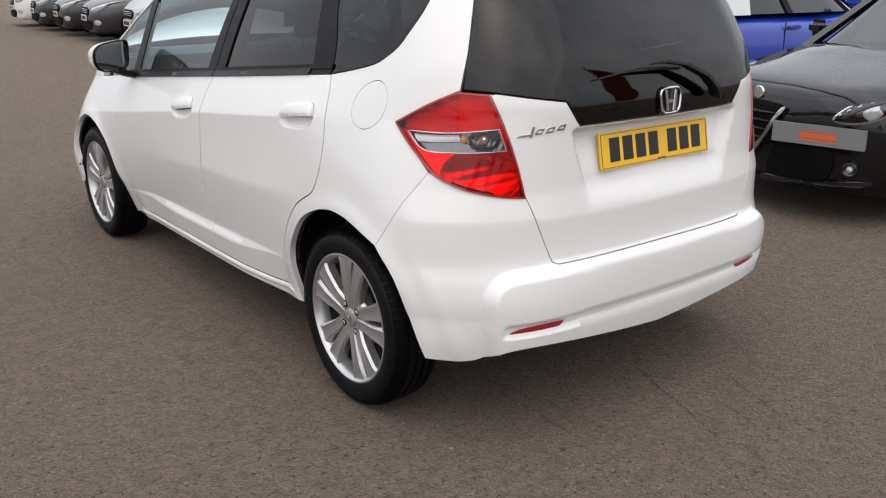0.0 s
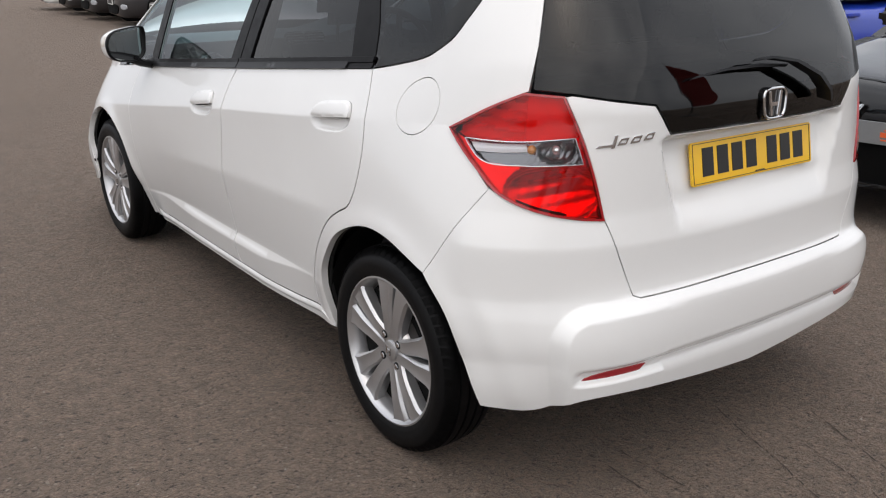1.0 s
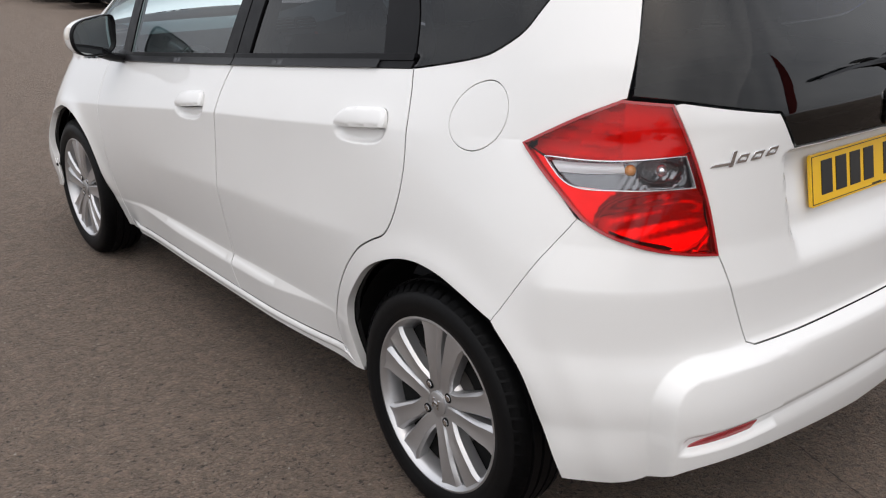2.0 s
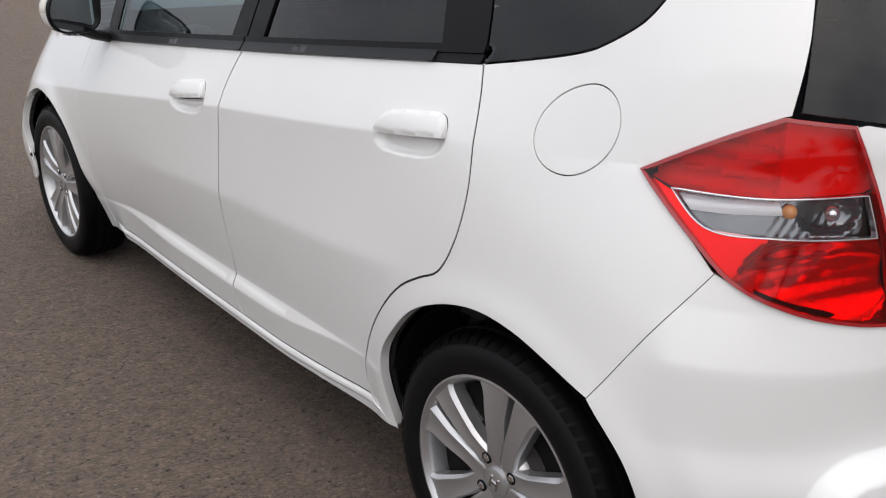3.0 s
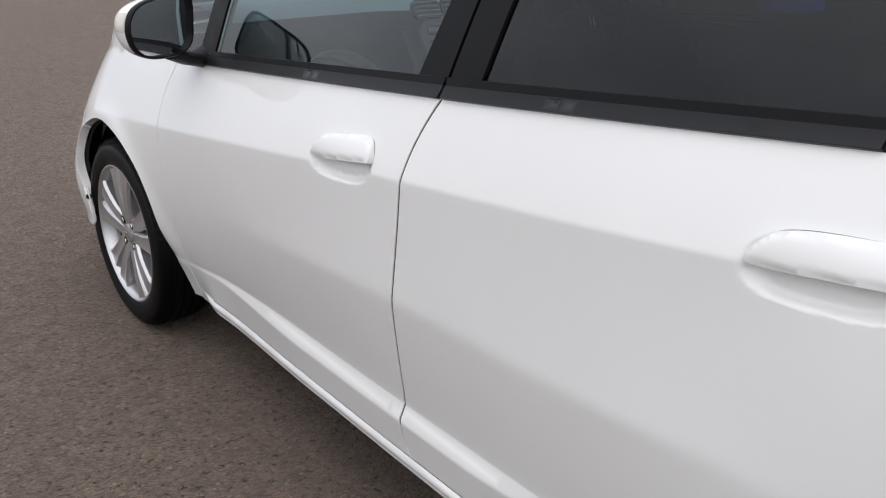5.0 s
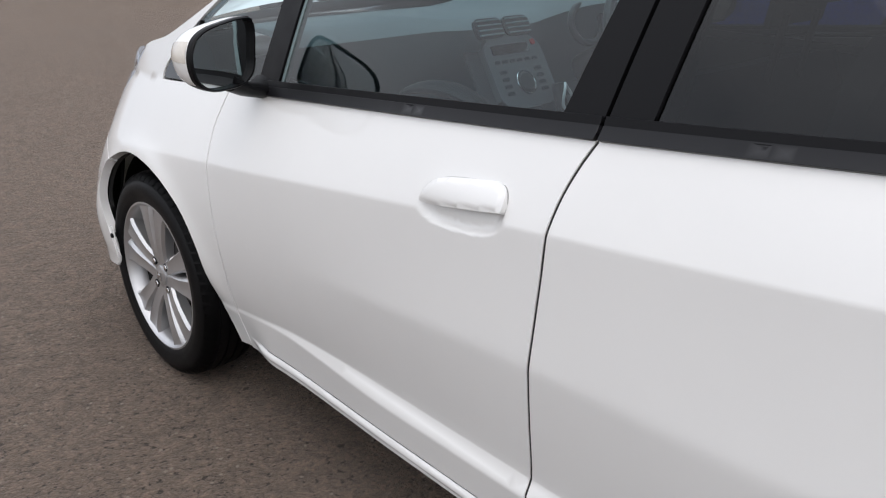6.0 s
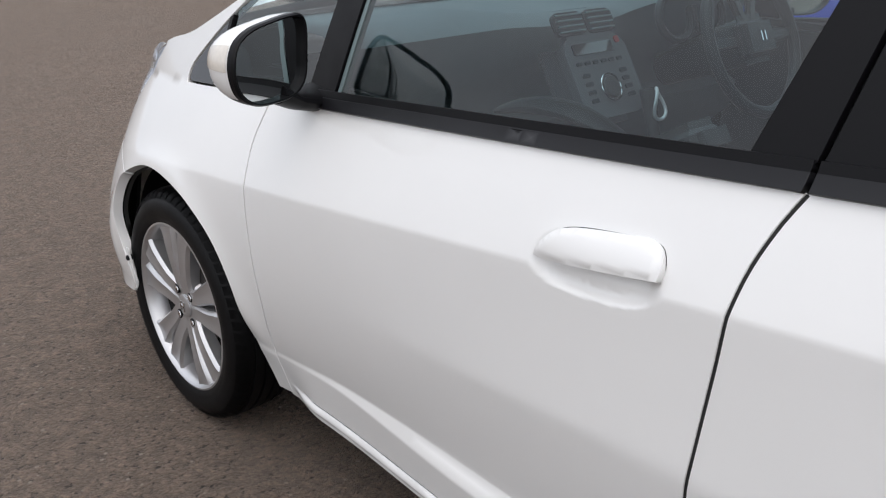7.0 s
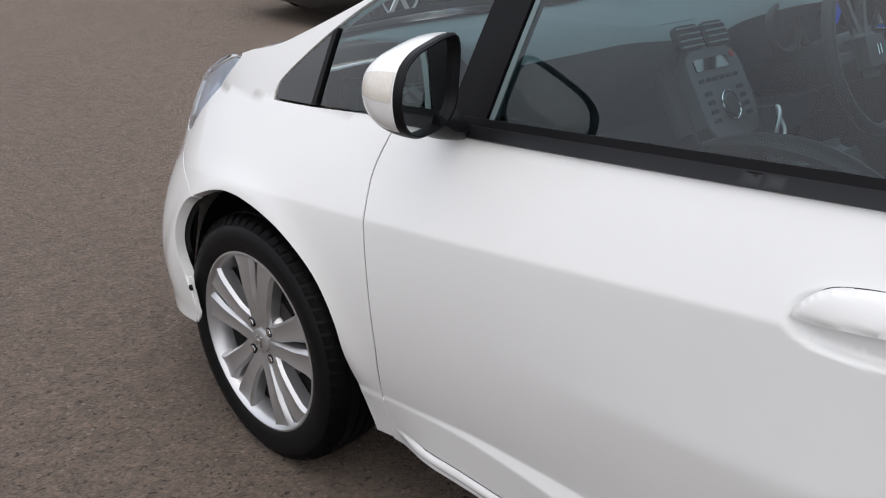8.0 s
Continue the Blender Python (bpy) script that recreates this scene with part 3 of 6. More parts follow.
wing_out = join(line(FGAP[:7]), straight((2.083, 0.335), (2.092, 0.214)), [(2.150, 0.205)], arch_f_rear, [tuple(arch_f_front[0])], straight(tuple(arch_f_front[0]), (2.925, 0.66)), straight((2.925, 0.66), (2.945, 0.708)), line(HEAD[:4])[::-1], wing_top, tri_up[::-1], tri_low[::-1])
panel("front_wing", wing_out, PAINT, car, "white front wing and windscreen pillar", mirror=True, depth=0.022, folds=(shoulder_z,), gap=0.0018, grid=0.016)
bumper_f = join(straight((2.945, 0.708), (2.925, 0.66)), straight((2.925, 0.66), tuple(arch_f_front[0])), arch_f_front, straight((2.755, 0.262), (2.95, 0.225)), straight((2.95, 0.225), (S_NOSE, 0.19)), straight((S_NOSE, 0.19), (S_NOSE, 0.72)), straight((S_NOSE, 0.72), (3.30, 0.745)), line(HEAD[3:7])[::-1])
panel("front_bumper", bumper_f, PAINT, car, "white front bumper", mirror=True, depth=0.025, grid=0.035)
LENS = glass_pane("headlamp_lens", (0.90, 0.93, 0.96))
panel("headlamp", line(HEAD, closed=True, corners=(0, 3, 6)), LENS, car, "clear headlamp with dark rear edge", mirror=True, gap=0.004)
BOWL = material("headlamp_reflector", (0.74, 0.78, 0.84), rough=0.30, metal=0.25, vary=0.25, scale=22)
panel("headlamp_bowl", line(HEAD, closed=True, corners=(0, 3, 6)), BOWL, car, mirror=True, lift=-0.012, gap=0.010, flange=False)
# rear bumper
bottom_r = [(-0.402, 0.298), (-0.457, 0.292), (-0.502, 0.291), (-0.546, 0.297), (-0.579, 0.312), (-0.608, 0.331), (-0.645, 0.339), (-0.722, 0.341), (-0.903, 0.328), (-1.05, 0.316), (S_MID, 0.304)]
low = line(bottom_r)
gate_foot = line([(-0.687, 0.779), (-0.703, 0.745), (-0.724, 0.693), (-0.767, 0.598), (-0.775, 0.580), (-0.795, 0.571)])
gate_base = [(s, 0.571 + 0.004 * float(step(-0.80, -1.2, s))) for s in np.linspace(-0.795, S_MID, 20)]


def mirrored(run):
    return [(2 * S_MID - p[0], p[1]) for p in run][::-1]


half_low = join(line(ARCH_R[9:-1] + [(-0.402, 0.298)]), low)
half_top = join(seam, line([(-0.403, 0.853), LAMP[10], LAMP[9], LAMP[8], LAMP[7]]), gate_foot, gate_base)
bumper_out = join(half_low, mirrored(half_low), mirrored(half_top)[::-1], half_top[::-1])
panel("rear_bumper", bumper_out, PAINT, car, "white rear bumper with a moulded lower lip", depth=0.03, grid=0.012, gap=0.0005, dense=[(-0.86, -0.53, 0.372, 0.575)])
# tailgate and its glass
glass_low = line([(-0.500, 1.081), (-0.60, 1.074), (-0.71, 1.060), (-0.818, 1.046)])
panel_edge = line([(-0.818, 1.046), (-0.842, 1.013), (-0.872, 0.973)])
panel_base = [(s, 0.973) for s in np.linspace(-0.872, S_MID, 14)]
black_low = join(glass_low, panel_edge, panel_base)
gate_half = join(line([LAMP[4], LAMP[5], LAMP[6], LAMP[7]]), gate_foot, gate_base)
gate_top = join([(-0.582, 1.070)], [p for p in black_low if p[0] < -0.59])
gate_out = join(gate_half, [(2 * S_MID - p[0], p[1]) for p in gate_half][::-1], [(2 * S_MID - p[0], p[1]) for p in gate_top], np.array(gate_top)[::-1])
panel("tailgate", gate_out, PAINT, car, "white tailgate with a plate hollow", depth=0.02, grid=0.016, gap=0.0032)
glass_side = line([(-0.500, 1.083), (-0.510, 1.18), (-0.524, 1.27), (-0.54, 1.36), (-0.60, 1.42)])
glass_out = join(glass_side[::-1], black_low, [(2 * S_MID - p[0], p[1]) for p in black_low][::-1], [(2 * S_MID - p[0], p[1]) for p in glass_side], straight((2 * S_MID + 0.60, 1.42), (-0.60, 1.42)))
panel("rear_window", glass_out, PRIVACY, car, "dark tinted rear window", gap=0.003, lift=0.002, grid=0.03)


# ---- wheels ----
def soft_box(w, d, h, r=0.05, seg=3):
    bm = bmesh.new()
    bmesh.ops.create_cube(bm, size=1, matrix=Matrix.Diagonal((w, d, h, 1)))
    bmesh.ops.bevel(bm, geom=bm.edges[:], offset=r, segments=seg, affect="EDGES")
    return bm


def lathe(profile, axis_y, axis_z, segs=72, ring=None):
    """A turned solid about the axle (x); profile as (x, radius), closed."""
    verts, faces = [], []
    n = len(profile)
    for i in range(segs):
        a = 2 * math.pi * i / segs
        for x, r in profile:
            verts.append((x, r * math.cos(a), r * math.sin(a)))
    for i in range(segs):
        j = (i + 1) % segs
        for k in range(n):
            m = (k + 1) % n
            faces.append((i * n + k, i * n + m, j * n + m, j * n + k))
    return verts, faces


def from_lists(verts, faces):
    bm = bmesh.new()
    vs = [bm.verts.new(v) for v in verts]
    for f in faces:
        try:
            bm.faces.new([vs[i] for i in f])
        except ValueError:
            pass
    bmesh.ops.remove_doubles(bm, verts=bm.verts, dist=1e-6)
    bmesh.ops.recalc_face_normals(bm, faces=bm.faces)
    return bm


def rim_mesh():
    """Barrel, outer lip and five twin spokes; the outside looks to -x, hub face at x = 0."""
    barrel = [(-0.016, 0.2205), (-0.023, 0.2205), (-0.024, 0.2160), (-0.018, 0.2095), (-0.004, 0.2035), (0.03, 0.196), (0.12, 0.190), (0.15, 0.196), (0.15, 0.204), (0.02, 0.210), (-0.01, 0.2125)]
    bm = from_lists(*lathe(barrel, 0, 0, 84))
    # hub disc
    hub = [(0.000, 0.0), (-0.006, 0.030), (-0.006, 0.036), (-0.004, 0.060), (0.006, 0.074), (0.030, 0.080), (0.030, 0.0)]
    v, f = lathe(hub, 0, 0, 60)
    vs = [bm.verts.new(p) for p in v]
    for q in f:
        try:
            bm.faces.new([vs[i] for i in q])
        except ValueError:
            pass
    bmesh.ops.recalc_face_normals(bm, faces=bm.faces)
    return bm


def spoke_mesh(k, half):
    """One half of a twin spoke: a broad flat face with a bevel outside and a slot beside its twin."""
    bm = bmesh.new()
    steps = 18
    a0 = math.pi / 2 + 2 * math.pi * k / 5
    across = (0.0, 0.02, 0.06, 0.10, 0.13, 0.25, 0.42, 0.60, 0.76, 0.87, 0.90, 0.95, 1.0)
    rows = []
    for i in range(steps + 1):
        t = i / steps
        r = 0.034 + t * 0.174
        slot = min(1, max(0, (t - 0.34) / 0.30))
        inner = 0.0008 + 0.0062 * slot + 0.002 * max(0, t - 0.6)
        outer = 0.0270 + 0.053 * t + 0.026 * max(0, (t - 0.78) / 0.22) ** 2.2 + 0.014 * max(0, (0.36 - t) / 0.36) ** 1.6
        crown = -0.0065 - 0.0065 * math.sin(math.pi * min(1, t * 0.92)) - 0.0085 * t
        row = []
        for u in across:
            w = inner + (outer - inner) * u
            groove = (0.0022 + 0.0075 * min(1, max(0, (t - 0.12) / 0.25))) * max(0, 1 - u / 0.13) ** 1.2
            bevel = 0.0085 * max(0, (u - 0.87) / 0.13) ** 1.1
            dish = 0.0030 * math.sin(math.pi * min(1, max(0, (u - 0.13) / 0.74))) * min(1, 2.5 * t)
            row.append((crown + groove + bevel + dish, r, w * half))
        row += [(0.020, r, (outer - 0.002) * half), (0.020, r, inner * half)]
        rows.append([bm.verts.new((x, rr * math.cos(a0) - tw * math.sin(a0), rr * math.sin(a0) + tw * math.cos(a0))) for x, rr, tw in row])
    n = len(across) + 2
    for i in range(steps):
        for j in range(n):
            m = (j + 1) % n
            bm.faces.new([rows[i][j], rows[i][m], rows[i + 1][m], rows[i + 1][j]])
    bmesh.ops.recalc_face_normals(bm, faces=bm.faces)
    return bm


def tyre_mesh():
    prof = [(-0.012, 0.2165), (-0.022, 0.2195), (-0.026, 0.226), (-0.028, 0.233), (-0.0295, 0.238), (-0.0295, 0.240), (-0.0315, 0.246), (-0.0315, 0.258), (-0.0285, 0.270), (-0.024, 0.278), (-0.0225, 0.2795), (-0.021, 0.2815), (-0.013, 0.2895), (-0.003, 0.2955),
            (0.010, 0.2990), (0.0101, 0.2950), (0.018, 0.2965), (0.0181, 0.3045), (0.040, 0.305), (0.0401, 0.297), (0.049, 0.297), (0.0491, 0.305), (0.071, 0.305), (0.0711, 0.297), (0.080, 0.297), (0.0801, 0.3045), (0.102, 0.3035), (0.1021, 0.2965), (0.110, 0.2965), (0.1101, 0.3025), (0.130, 0.2985), (0.142, 0.290), (0.150, 0.270), (0.150, 0.235), (0.140, 0.2175), (0.128, 0.2145)]
    verts, faces = lathe(prof, 0, 0, 120)
    bm = from_lists(verts, faces)
    return bm


def tread_bars():
    """Shoulder sipes: short grooves are suggested by raised blocks round the tyre's edge."""
    bm = bmesh.new()
    for k in range(64):
        a = 2 * math.pi * k / 64
        ca, sa = math.cos(a), math.sin(a)
        half = 0.0106
        pts = [(-0.0225, 0.2820), (-0.0150, 0.2935), (-0.0045, 0.3005), (0.008, 0.3035)]
        rows = []
        for x, r in pts:
            for w in (-half, half):
                skew = (x + 0.02) * 0.28
                rows.append(bm.verts.new((x, r * ca - (w + skew) * sa, r * sa + (w + skew) * ca)))
        for i in range(3):
            bm.faces.new((rows[2 * i], rows[2 * i + 1], rows[2 * i + 3], rows[2 * i + 2]))
        g = bmesh.ops.extrude_face_region(bm, geom=[f for f in bm.faces if rows[0] in f.verts or rows[4] in f.verts or rows[3] in f.verts])
    bmesh.ops.recalc_face_normals(bm, faces=bm.faces)
    return bm


def disc(x0, x1, r, segs=24, y=0, z=0, dome=0.0):
    prof = [(x0 - dome, 0.0), (x0 - dome * 0.7, r * 0.6), (x0, r * 0.94), (x0 + 0.001, r), (x1, r), (x1, 0.0)]
    v, f = lathe(prof, 0, 0, segs)
    return from_lists([(a, b + y, c + z) for a, b, c in v], f)


def wheel(parent, x, y, turn, mirror=False):
    hub = part("wheel", rim_mesh(), ALLOY, parent, "silver twin-spoke alloy wheel", angle=50)
    for k in range(5):
        for half in (-1, 1):
            part("spoke", spoke_mesh(k, half), ALLOY, hub, angle=24)
    part("tyre", tyre_mesh(), RUBBER, hub, "black rubber tyre")
    part("tread_block_ring", tread_bars(), RUBBER, hub)
    part("centre_cap", disc(-0.011, 0.01, 0.030, 32, dome=0.003), ALLOY, hub)
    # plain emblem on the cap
    bm = bmesh.new()
    for w, h, yy, zz in ((0.005, 0.026, -0.009, 0), (0.005, 0.026, 0.009, 0), (0.016, 0.005, 0, 0)):
        bmesh.ops.create_cube(bm, size=1, matrix=Matrix.LocRotScale((-0.0145, yy, zz), None, (0.003, w, h)))
    part("emblem", bm, CHROME, hub)
    for k in range(4):
        a = math.pi / 4 + k * math.pi / 2
        yy, zz = 0.050 * math.cos(a), 0.050 * math.sin(a)
        part("bolt_recess", disc(-0.0098, 0.006, 0.0125, 24, yy, zz), TRIM, hub)
        bm = disc(-0.0115, 0.004, 0.0090, 6, yy, zz, dome=0.002)
        part("wheel_nut", bm, CHROME, hub)
    part("brake_disc", disc(0.0215, 0.024, 0.118, 48), STEEL, hub)
    # shield spread to the rim as a black disc, imitating shade behind the spokes
    part("brake_shield_shade", disc(0.025, 0.035, 0.1945, 48), ARCH, hub)
    bm = soft_box(0.030, 0.060, 0.105, 0.010, 2)
    part("brake_caliper", bm, STEEL, hub, "dull grey brake caliper").matrix_basis = pose(0.022, 0.120, 0.045, 20)
    bm = bmesh.new()
    bmesh.ops.create_cone(bm, cap_ends=True, segments=10, radius1=0.004, radius2=0.003, depth=0.03, matrix=Matrix.Translation((0.004, 0.10, -0.158)) @ Matrix.Rotation(radians(70), 4, "Y"))
    part("valve", bm, STEEL, hub)
    hub.matrix_basis = pose(x, y, 0.3025, turn, 0, 180 if mirror else 0)
    return hub


wheel(car, -0.792, 2.5, 0)
wheel(car, -0.788, 0.0, 8)
wheel(car, 0.800, 2.5, 30, True)
wheel(car, 0.795, 0.0, 70, True)

# dark inner shell behind the panel gaps, arch liners and the floor pan
shell_low = join([(2.90, 0.27)], [(p[0], p[1] + 0.004) for p in arch_f[::-1] if p[1] > 0.42], straight((2.09, 0.285), (0.36, 0.285)), [(p[0], p[1] + 0.004) for p in arch_r], low)
shell = join(shell_low, straight((S_MID, 0.31), (S_MID, 0.96)), straight((S_MID, 0.96), (-0.62, 1.06)), [(-0.45, 1.06)], [(0.12, 1.07)], belt_run(0.13, 2.05, -0.02), [(2.45, 0.86)], [(2.66, 0.90)], [(2.92, 0.70)])
panel("inner_shell", shell, GAP, car, "black inner body shell seen in the gaps", lift=-0.030, gap=0.004, depth=0.01, grid=0.045, mirror=True, holes=[inset(np.array(lamp_out), 0.012)])


def liner(cy, radius, edge):
    bm = bmesh.new()
    n = 28
    rows = []
    for i in range(n + 1):
        a = radians(6 + 168 * i / n)
        rows.append([bm.verts.new((x, cy + r * math.cos(a), 0.30 + r * math.sin(a))) for x, r in ((-edge, radius), (-0.70, radius + 0.02), (-0.50, radius + 0.02), (-0.50, 0.05))])
    for i in range(n):
        for k in range(3):
            bm.faces.new((rows[i][k], rows[i][k + 1], rows[i + 1][k + 1], rows[i + 1][k]))
    return bm


for cy, edge in ((-0.02, 0.795), (2.49, 0.758)):
    a = part("wheel_arch_liner", liner(cy, 0.372, edge), ARCH, car, "black wheel arch liner")
    b = part("wheel_arch_liner", liner(cy, 0.372, edge), ARCH, car)
    b.matrix_basis = Matrix.Diagonal((-1, 1, 1, 1))
bm = bmesh.new()
bmesh.ops.create_cube(bm, size=1, matrix=Matrix.LocRotScale((0, 1.35, 0.29), None, (1.02, 3.3, 0.06)))
bmesh.ops.create_cube(bm, size=1, matrix=Matrix.LocRotScale((0, 1.25, 0.255), None, (1.48, 1.62, 0.05)))
part("floor_pan", bm, ARCH, car)


# ---- glazing and black frames ----
def frame_piece(name, pts, mat, label="", lift=0.0, corners=None, gap=0.001, grid=0.03, depth=0.012):
    out = line(pts, closed=True, corners=tuple(range(len(pts))) if corners is None else corners)
    return panel(name, out, mat, car, label, gap=gap, lift=lift, grid=grid, depth=depth, mirror=True)


def belt(y, up):
    return (y, float(belt_z(y)) + up)


def strip_surface(s, z):
    return np.where(z > belt_z(s) + 0.004, 0.006, 0.0) * (1 - step(1.98, 2.10, s))


def bead_surface(s, z):
    return 0.0055 + 0 * z


# a rounded bead below, then the flat lip that wipes the glass
for y0, y1 in ((0.137, 0.948), (0.956, 1.93)):
    lip = join(belt_run(y0, y1, 0.014), belt_run(y1, y0, 0.029))
    moulding = panel("belt_moulding", lip, TRIM, car, "black rubber moulding under the window", gap=0.0, lift=0.0015, surf=strip_surface, grid=0.03, mirror=True)
    bead = join(belt_run(y0 + (0.12 if y0 < 0.5 else 0.0), y1, -0.0025), belt_run(y1, y0 + (0.12 if y0 < 0.5 else 0.0), 0.0165))
    panel("moulding_bead", bead, BEAD, car, gap=0.0, lift=0.0025, surf=bead_surface, grid=0.03, mirror=True)
frame_piece("moulding_end", [belt(0.137, -0.0025), belt(0.137, 0.0165), belt(0.257, 0.0165), belt(0.257, -0.0025)], TRIM, lift=0.0030)
frame_piece("window", [(1.850, 0.935), (1.806, 1.17), (1.75, 1.29), (1.55, 1.385), (1.30, 1.42), (0.923, 1.43), (1.031, 1.010)], CLEAR, "clear front door glass", lift=-0.004, corners=(0, 5, 6))
frame_piece("window", [belt(0.875, 0.012), (0.811, 1.43), (0.45, 1.435), (0.345, 1.43), (0.275, 1.18), belt(0.253, 0.012)], PRIVACY, "dark privacy glass of the rear door", lift=-0.004, corners=(0, 1, 2, 3, 5))
frame_piece("pillar_cover", [belt(1.032, 0.027), belt(0.954, 0.027), (0.884, 1.43), (0.921, 1.43)], TRIM, "satin black door pillar", lift=0.002)
frame_piece("pillar_cover", [belt(0.948, 0.027), belt(0.873, 0.027), (0.811, 1.43), (0.878, 1.43)], TRIM, "satin black door pillar", lift=0.002)
frame_piece("pillar_cover", [belt(0.256, 0.026), (0.136, 1.088), (0.160, 1.189), (0.199, 1.269), (0.265, 1.435), (0.348, 1.43), (0.277, 1.18)], TRIM, "satin black rear door frame", lift=0.0, corners=(0, 1, 4, 5))
panel("quarter_window", qw, PRIVACY, car, "dark rear quarter window", gap=0.003, grid=0.03, mirror=True)
frame_piece("front_quarter_cover", [(2.484, 0.871), (2.478, 0.897), (2.40, 0.966), (2.313, 1.030), (2.331, 0.886)], GLOSS, "gloss black corner of the front quarter light", lift=-0.003, corners=(0, 3, 4))
frame_piece("quarter_light", [(2.327, 0.887), (2.308, 1.030), (2.243, 1.075), (2.05, 1.177), (1.90, 1.248), (1.895, 1.14), (1.932, 0.957), (1.985, 0.928), (2.15, 0.908)], CLEAR, "clear front quarter light", lift=-0.005, corners=(0, 4, 6))
frame_piece("quarter_light_bar", [(2.337, 0.886), (2.315, 1.030), (2.300, 1.037), (2.320, 0.888)], TRIM, lift=0.001)
frame_piece("window_frame", [(1.935, 0.955), (1.893, 1.135), (1.87, 1.255), (1.79, 1.29), (1.810, 1.15), (1.850, 0.952)], TRIM, "black front edge of the door window", lift=0.002)
frame_piece("glass_channel", [(1.848, 0.953), (1.808, 1.15), (1.790, 1.26), (1.781, 1.26), (1.797, 1.15), (1.836, 0.953)], material("channel_metal", (0.16, 0.215, 0.22), rough=0.35, metal=0.3, vary=0.05), "grey-green window channel", lift=-0.002)
frame_piece("mirror_sail", [(1.990, 0.923), (2.066, 0.914), (2.03, 0.912), (1.93, 0.918), (1.86, 0.927), (1.86, 0.953), (1.932, 0.957)], TRIM, lift=0.003)
frame_piece("arch_tab", [(2.760, 0.392), (2.733, 0.397), (2.726, 0.300), (2.752, 0.262)], PAINT, "white fixing tab of the front bumper", lift=-0.004, depth=0.004)
for sx in (1, -1):
    p = skin(np.array(2.742), np.array(0.366))
    bolt = part("arch_bolt", disc(-0.004, 0.01, 0.0075, 16, dome=0.002), TRIM, car)
    bolt.matrix_basis = pose(sx * (float(p[0]) + 0.003), float(p[1]), 0.366, 0, 0, 0 if sx > 0 else 180)
rail = [(-0.345, 1.425), (0.0, 1.442), (0.9, 1.435), (1.30, 1.424), (1.55, 1.39), (1.75, 1.297), (1.88, 1.264), (1.88, 1.275), (1.62, 1.42), (1.45, 1.465), (0.9, 1.475), (0.0, 1.472), (-0.40, 1.455)]
frame_piece("roof_rail", rail, PAINT, "white roof edge over the doors", corners=(0, 6, 7, 12), lift=0.0)

# roof, windscreen and bonnet, out of the camera's sight but closing the car
def sheet(name, fn, nu, nv, mat, label=""):
    verts = [fn(i / nu, j / nv) for j in range(nv + 1) for i in range(nu + 1)]
    faces = [(j * (nu + 1) + i, j * (nu + 1) + i + 1, (j + 1) * (nu + 1) + i + 1, (j + 1) * (nu + 1) + i) for j in range(nv) for i in range(nu)]
    bm = from_lists(verts, faces)
    return part(name, bm, mat, car, label)


def roof_point(u, v):
    y, a = -0.42 + v * 1.90, 2 * u - 1
    end = min(1, v / 0.06, (1 - v) / 0.06)
    w = float(W_ROOF(y)) * 1.0
    return (a * w, y, 1.462 + 0.058 * (1 - a * a) ** 0.8 * (0.6 + 0.4 * end) - 0.10 * max(0, (v - 0.9)) - 0.5 * max(0, 0.05 - v))


def screen_point(u, v):
    a = 2 * u - 1
    ye, ze = 2.44 - v * 1.0, 1.005 + v * 0.455
    w = 0.693 - 0.085 * v
    return (a * w, ye + 0.20 * (1 - a * a) * (1 - 0.5 * v), ze + 0.03 * (1 - a * a))


BONNET_EDGE = curve([2.40, 2.52, 2.60, 2.69, 2.78, 2.90, 3.08, 3.25, 3.41, S_NOSE], [1.02, 0.975, 0.955, 0.935, 0.925, 0.90, 0.85, 0.79, 0.755, 0.74])


def bonnet_point(u, v):
    s = 2.40 + v * (S_NOSE - 2.41)
    x, y, z = skin(np.array(s), BONNET_EDGE(s))
    return (x * 0.985 * (1 - 2 * u), float(y), float(z) - 0.012 + 0.045 * (4 * u * (1 - u)) ** 0.7 * min(1, abs(x) / 0.4))


sheet("roof", roof_point, 20, 26, PAINT, "white roof")
sheet("windscreen", screen_point, 20, 14, CLEAR, "clear windscreen")
sheet("bonnet", bonnet_point, 20, 20, PAINT, "white bonnet")

# ---- door handles ----
HANDLE = [(0.083, -0.0155), (0.079, -0.003), (0.056, 0.021), (0.030, 0.030), (-0.048, 0.0400), (-0.087, 0.0425), (-0.103, 0.037), (-0.112, 0.018), (-0.110, 0.004), (-0.036, -0.0055), (0.067, -0.0165)]
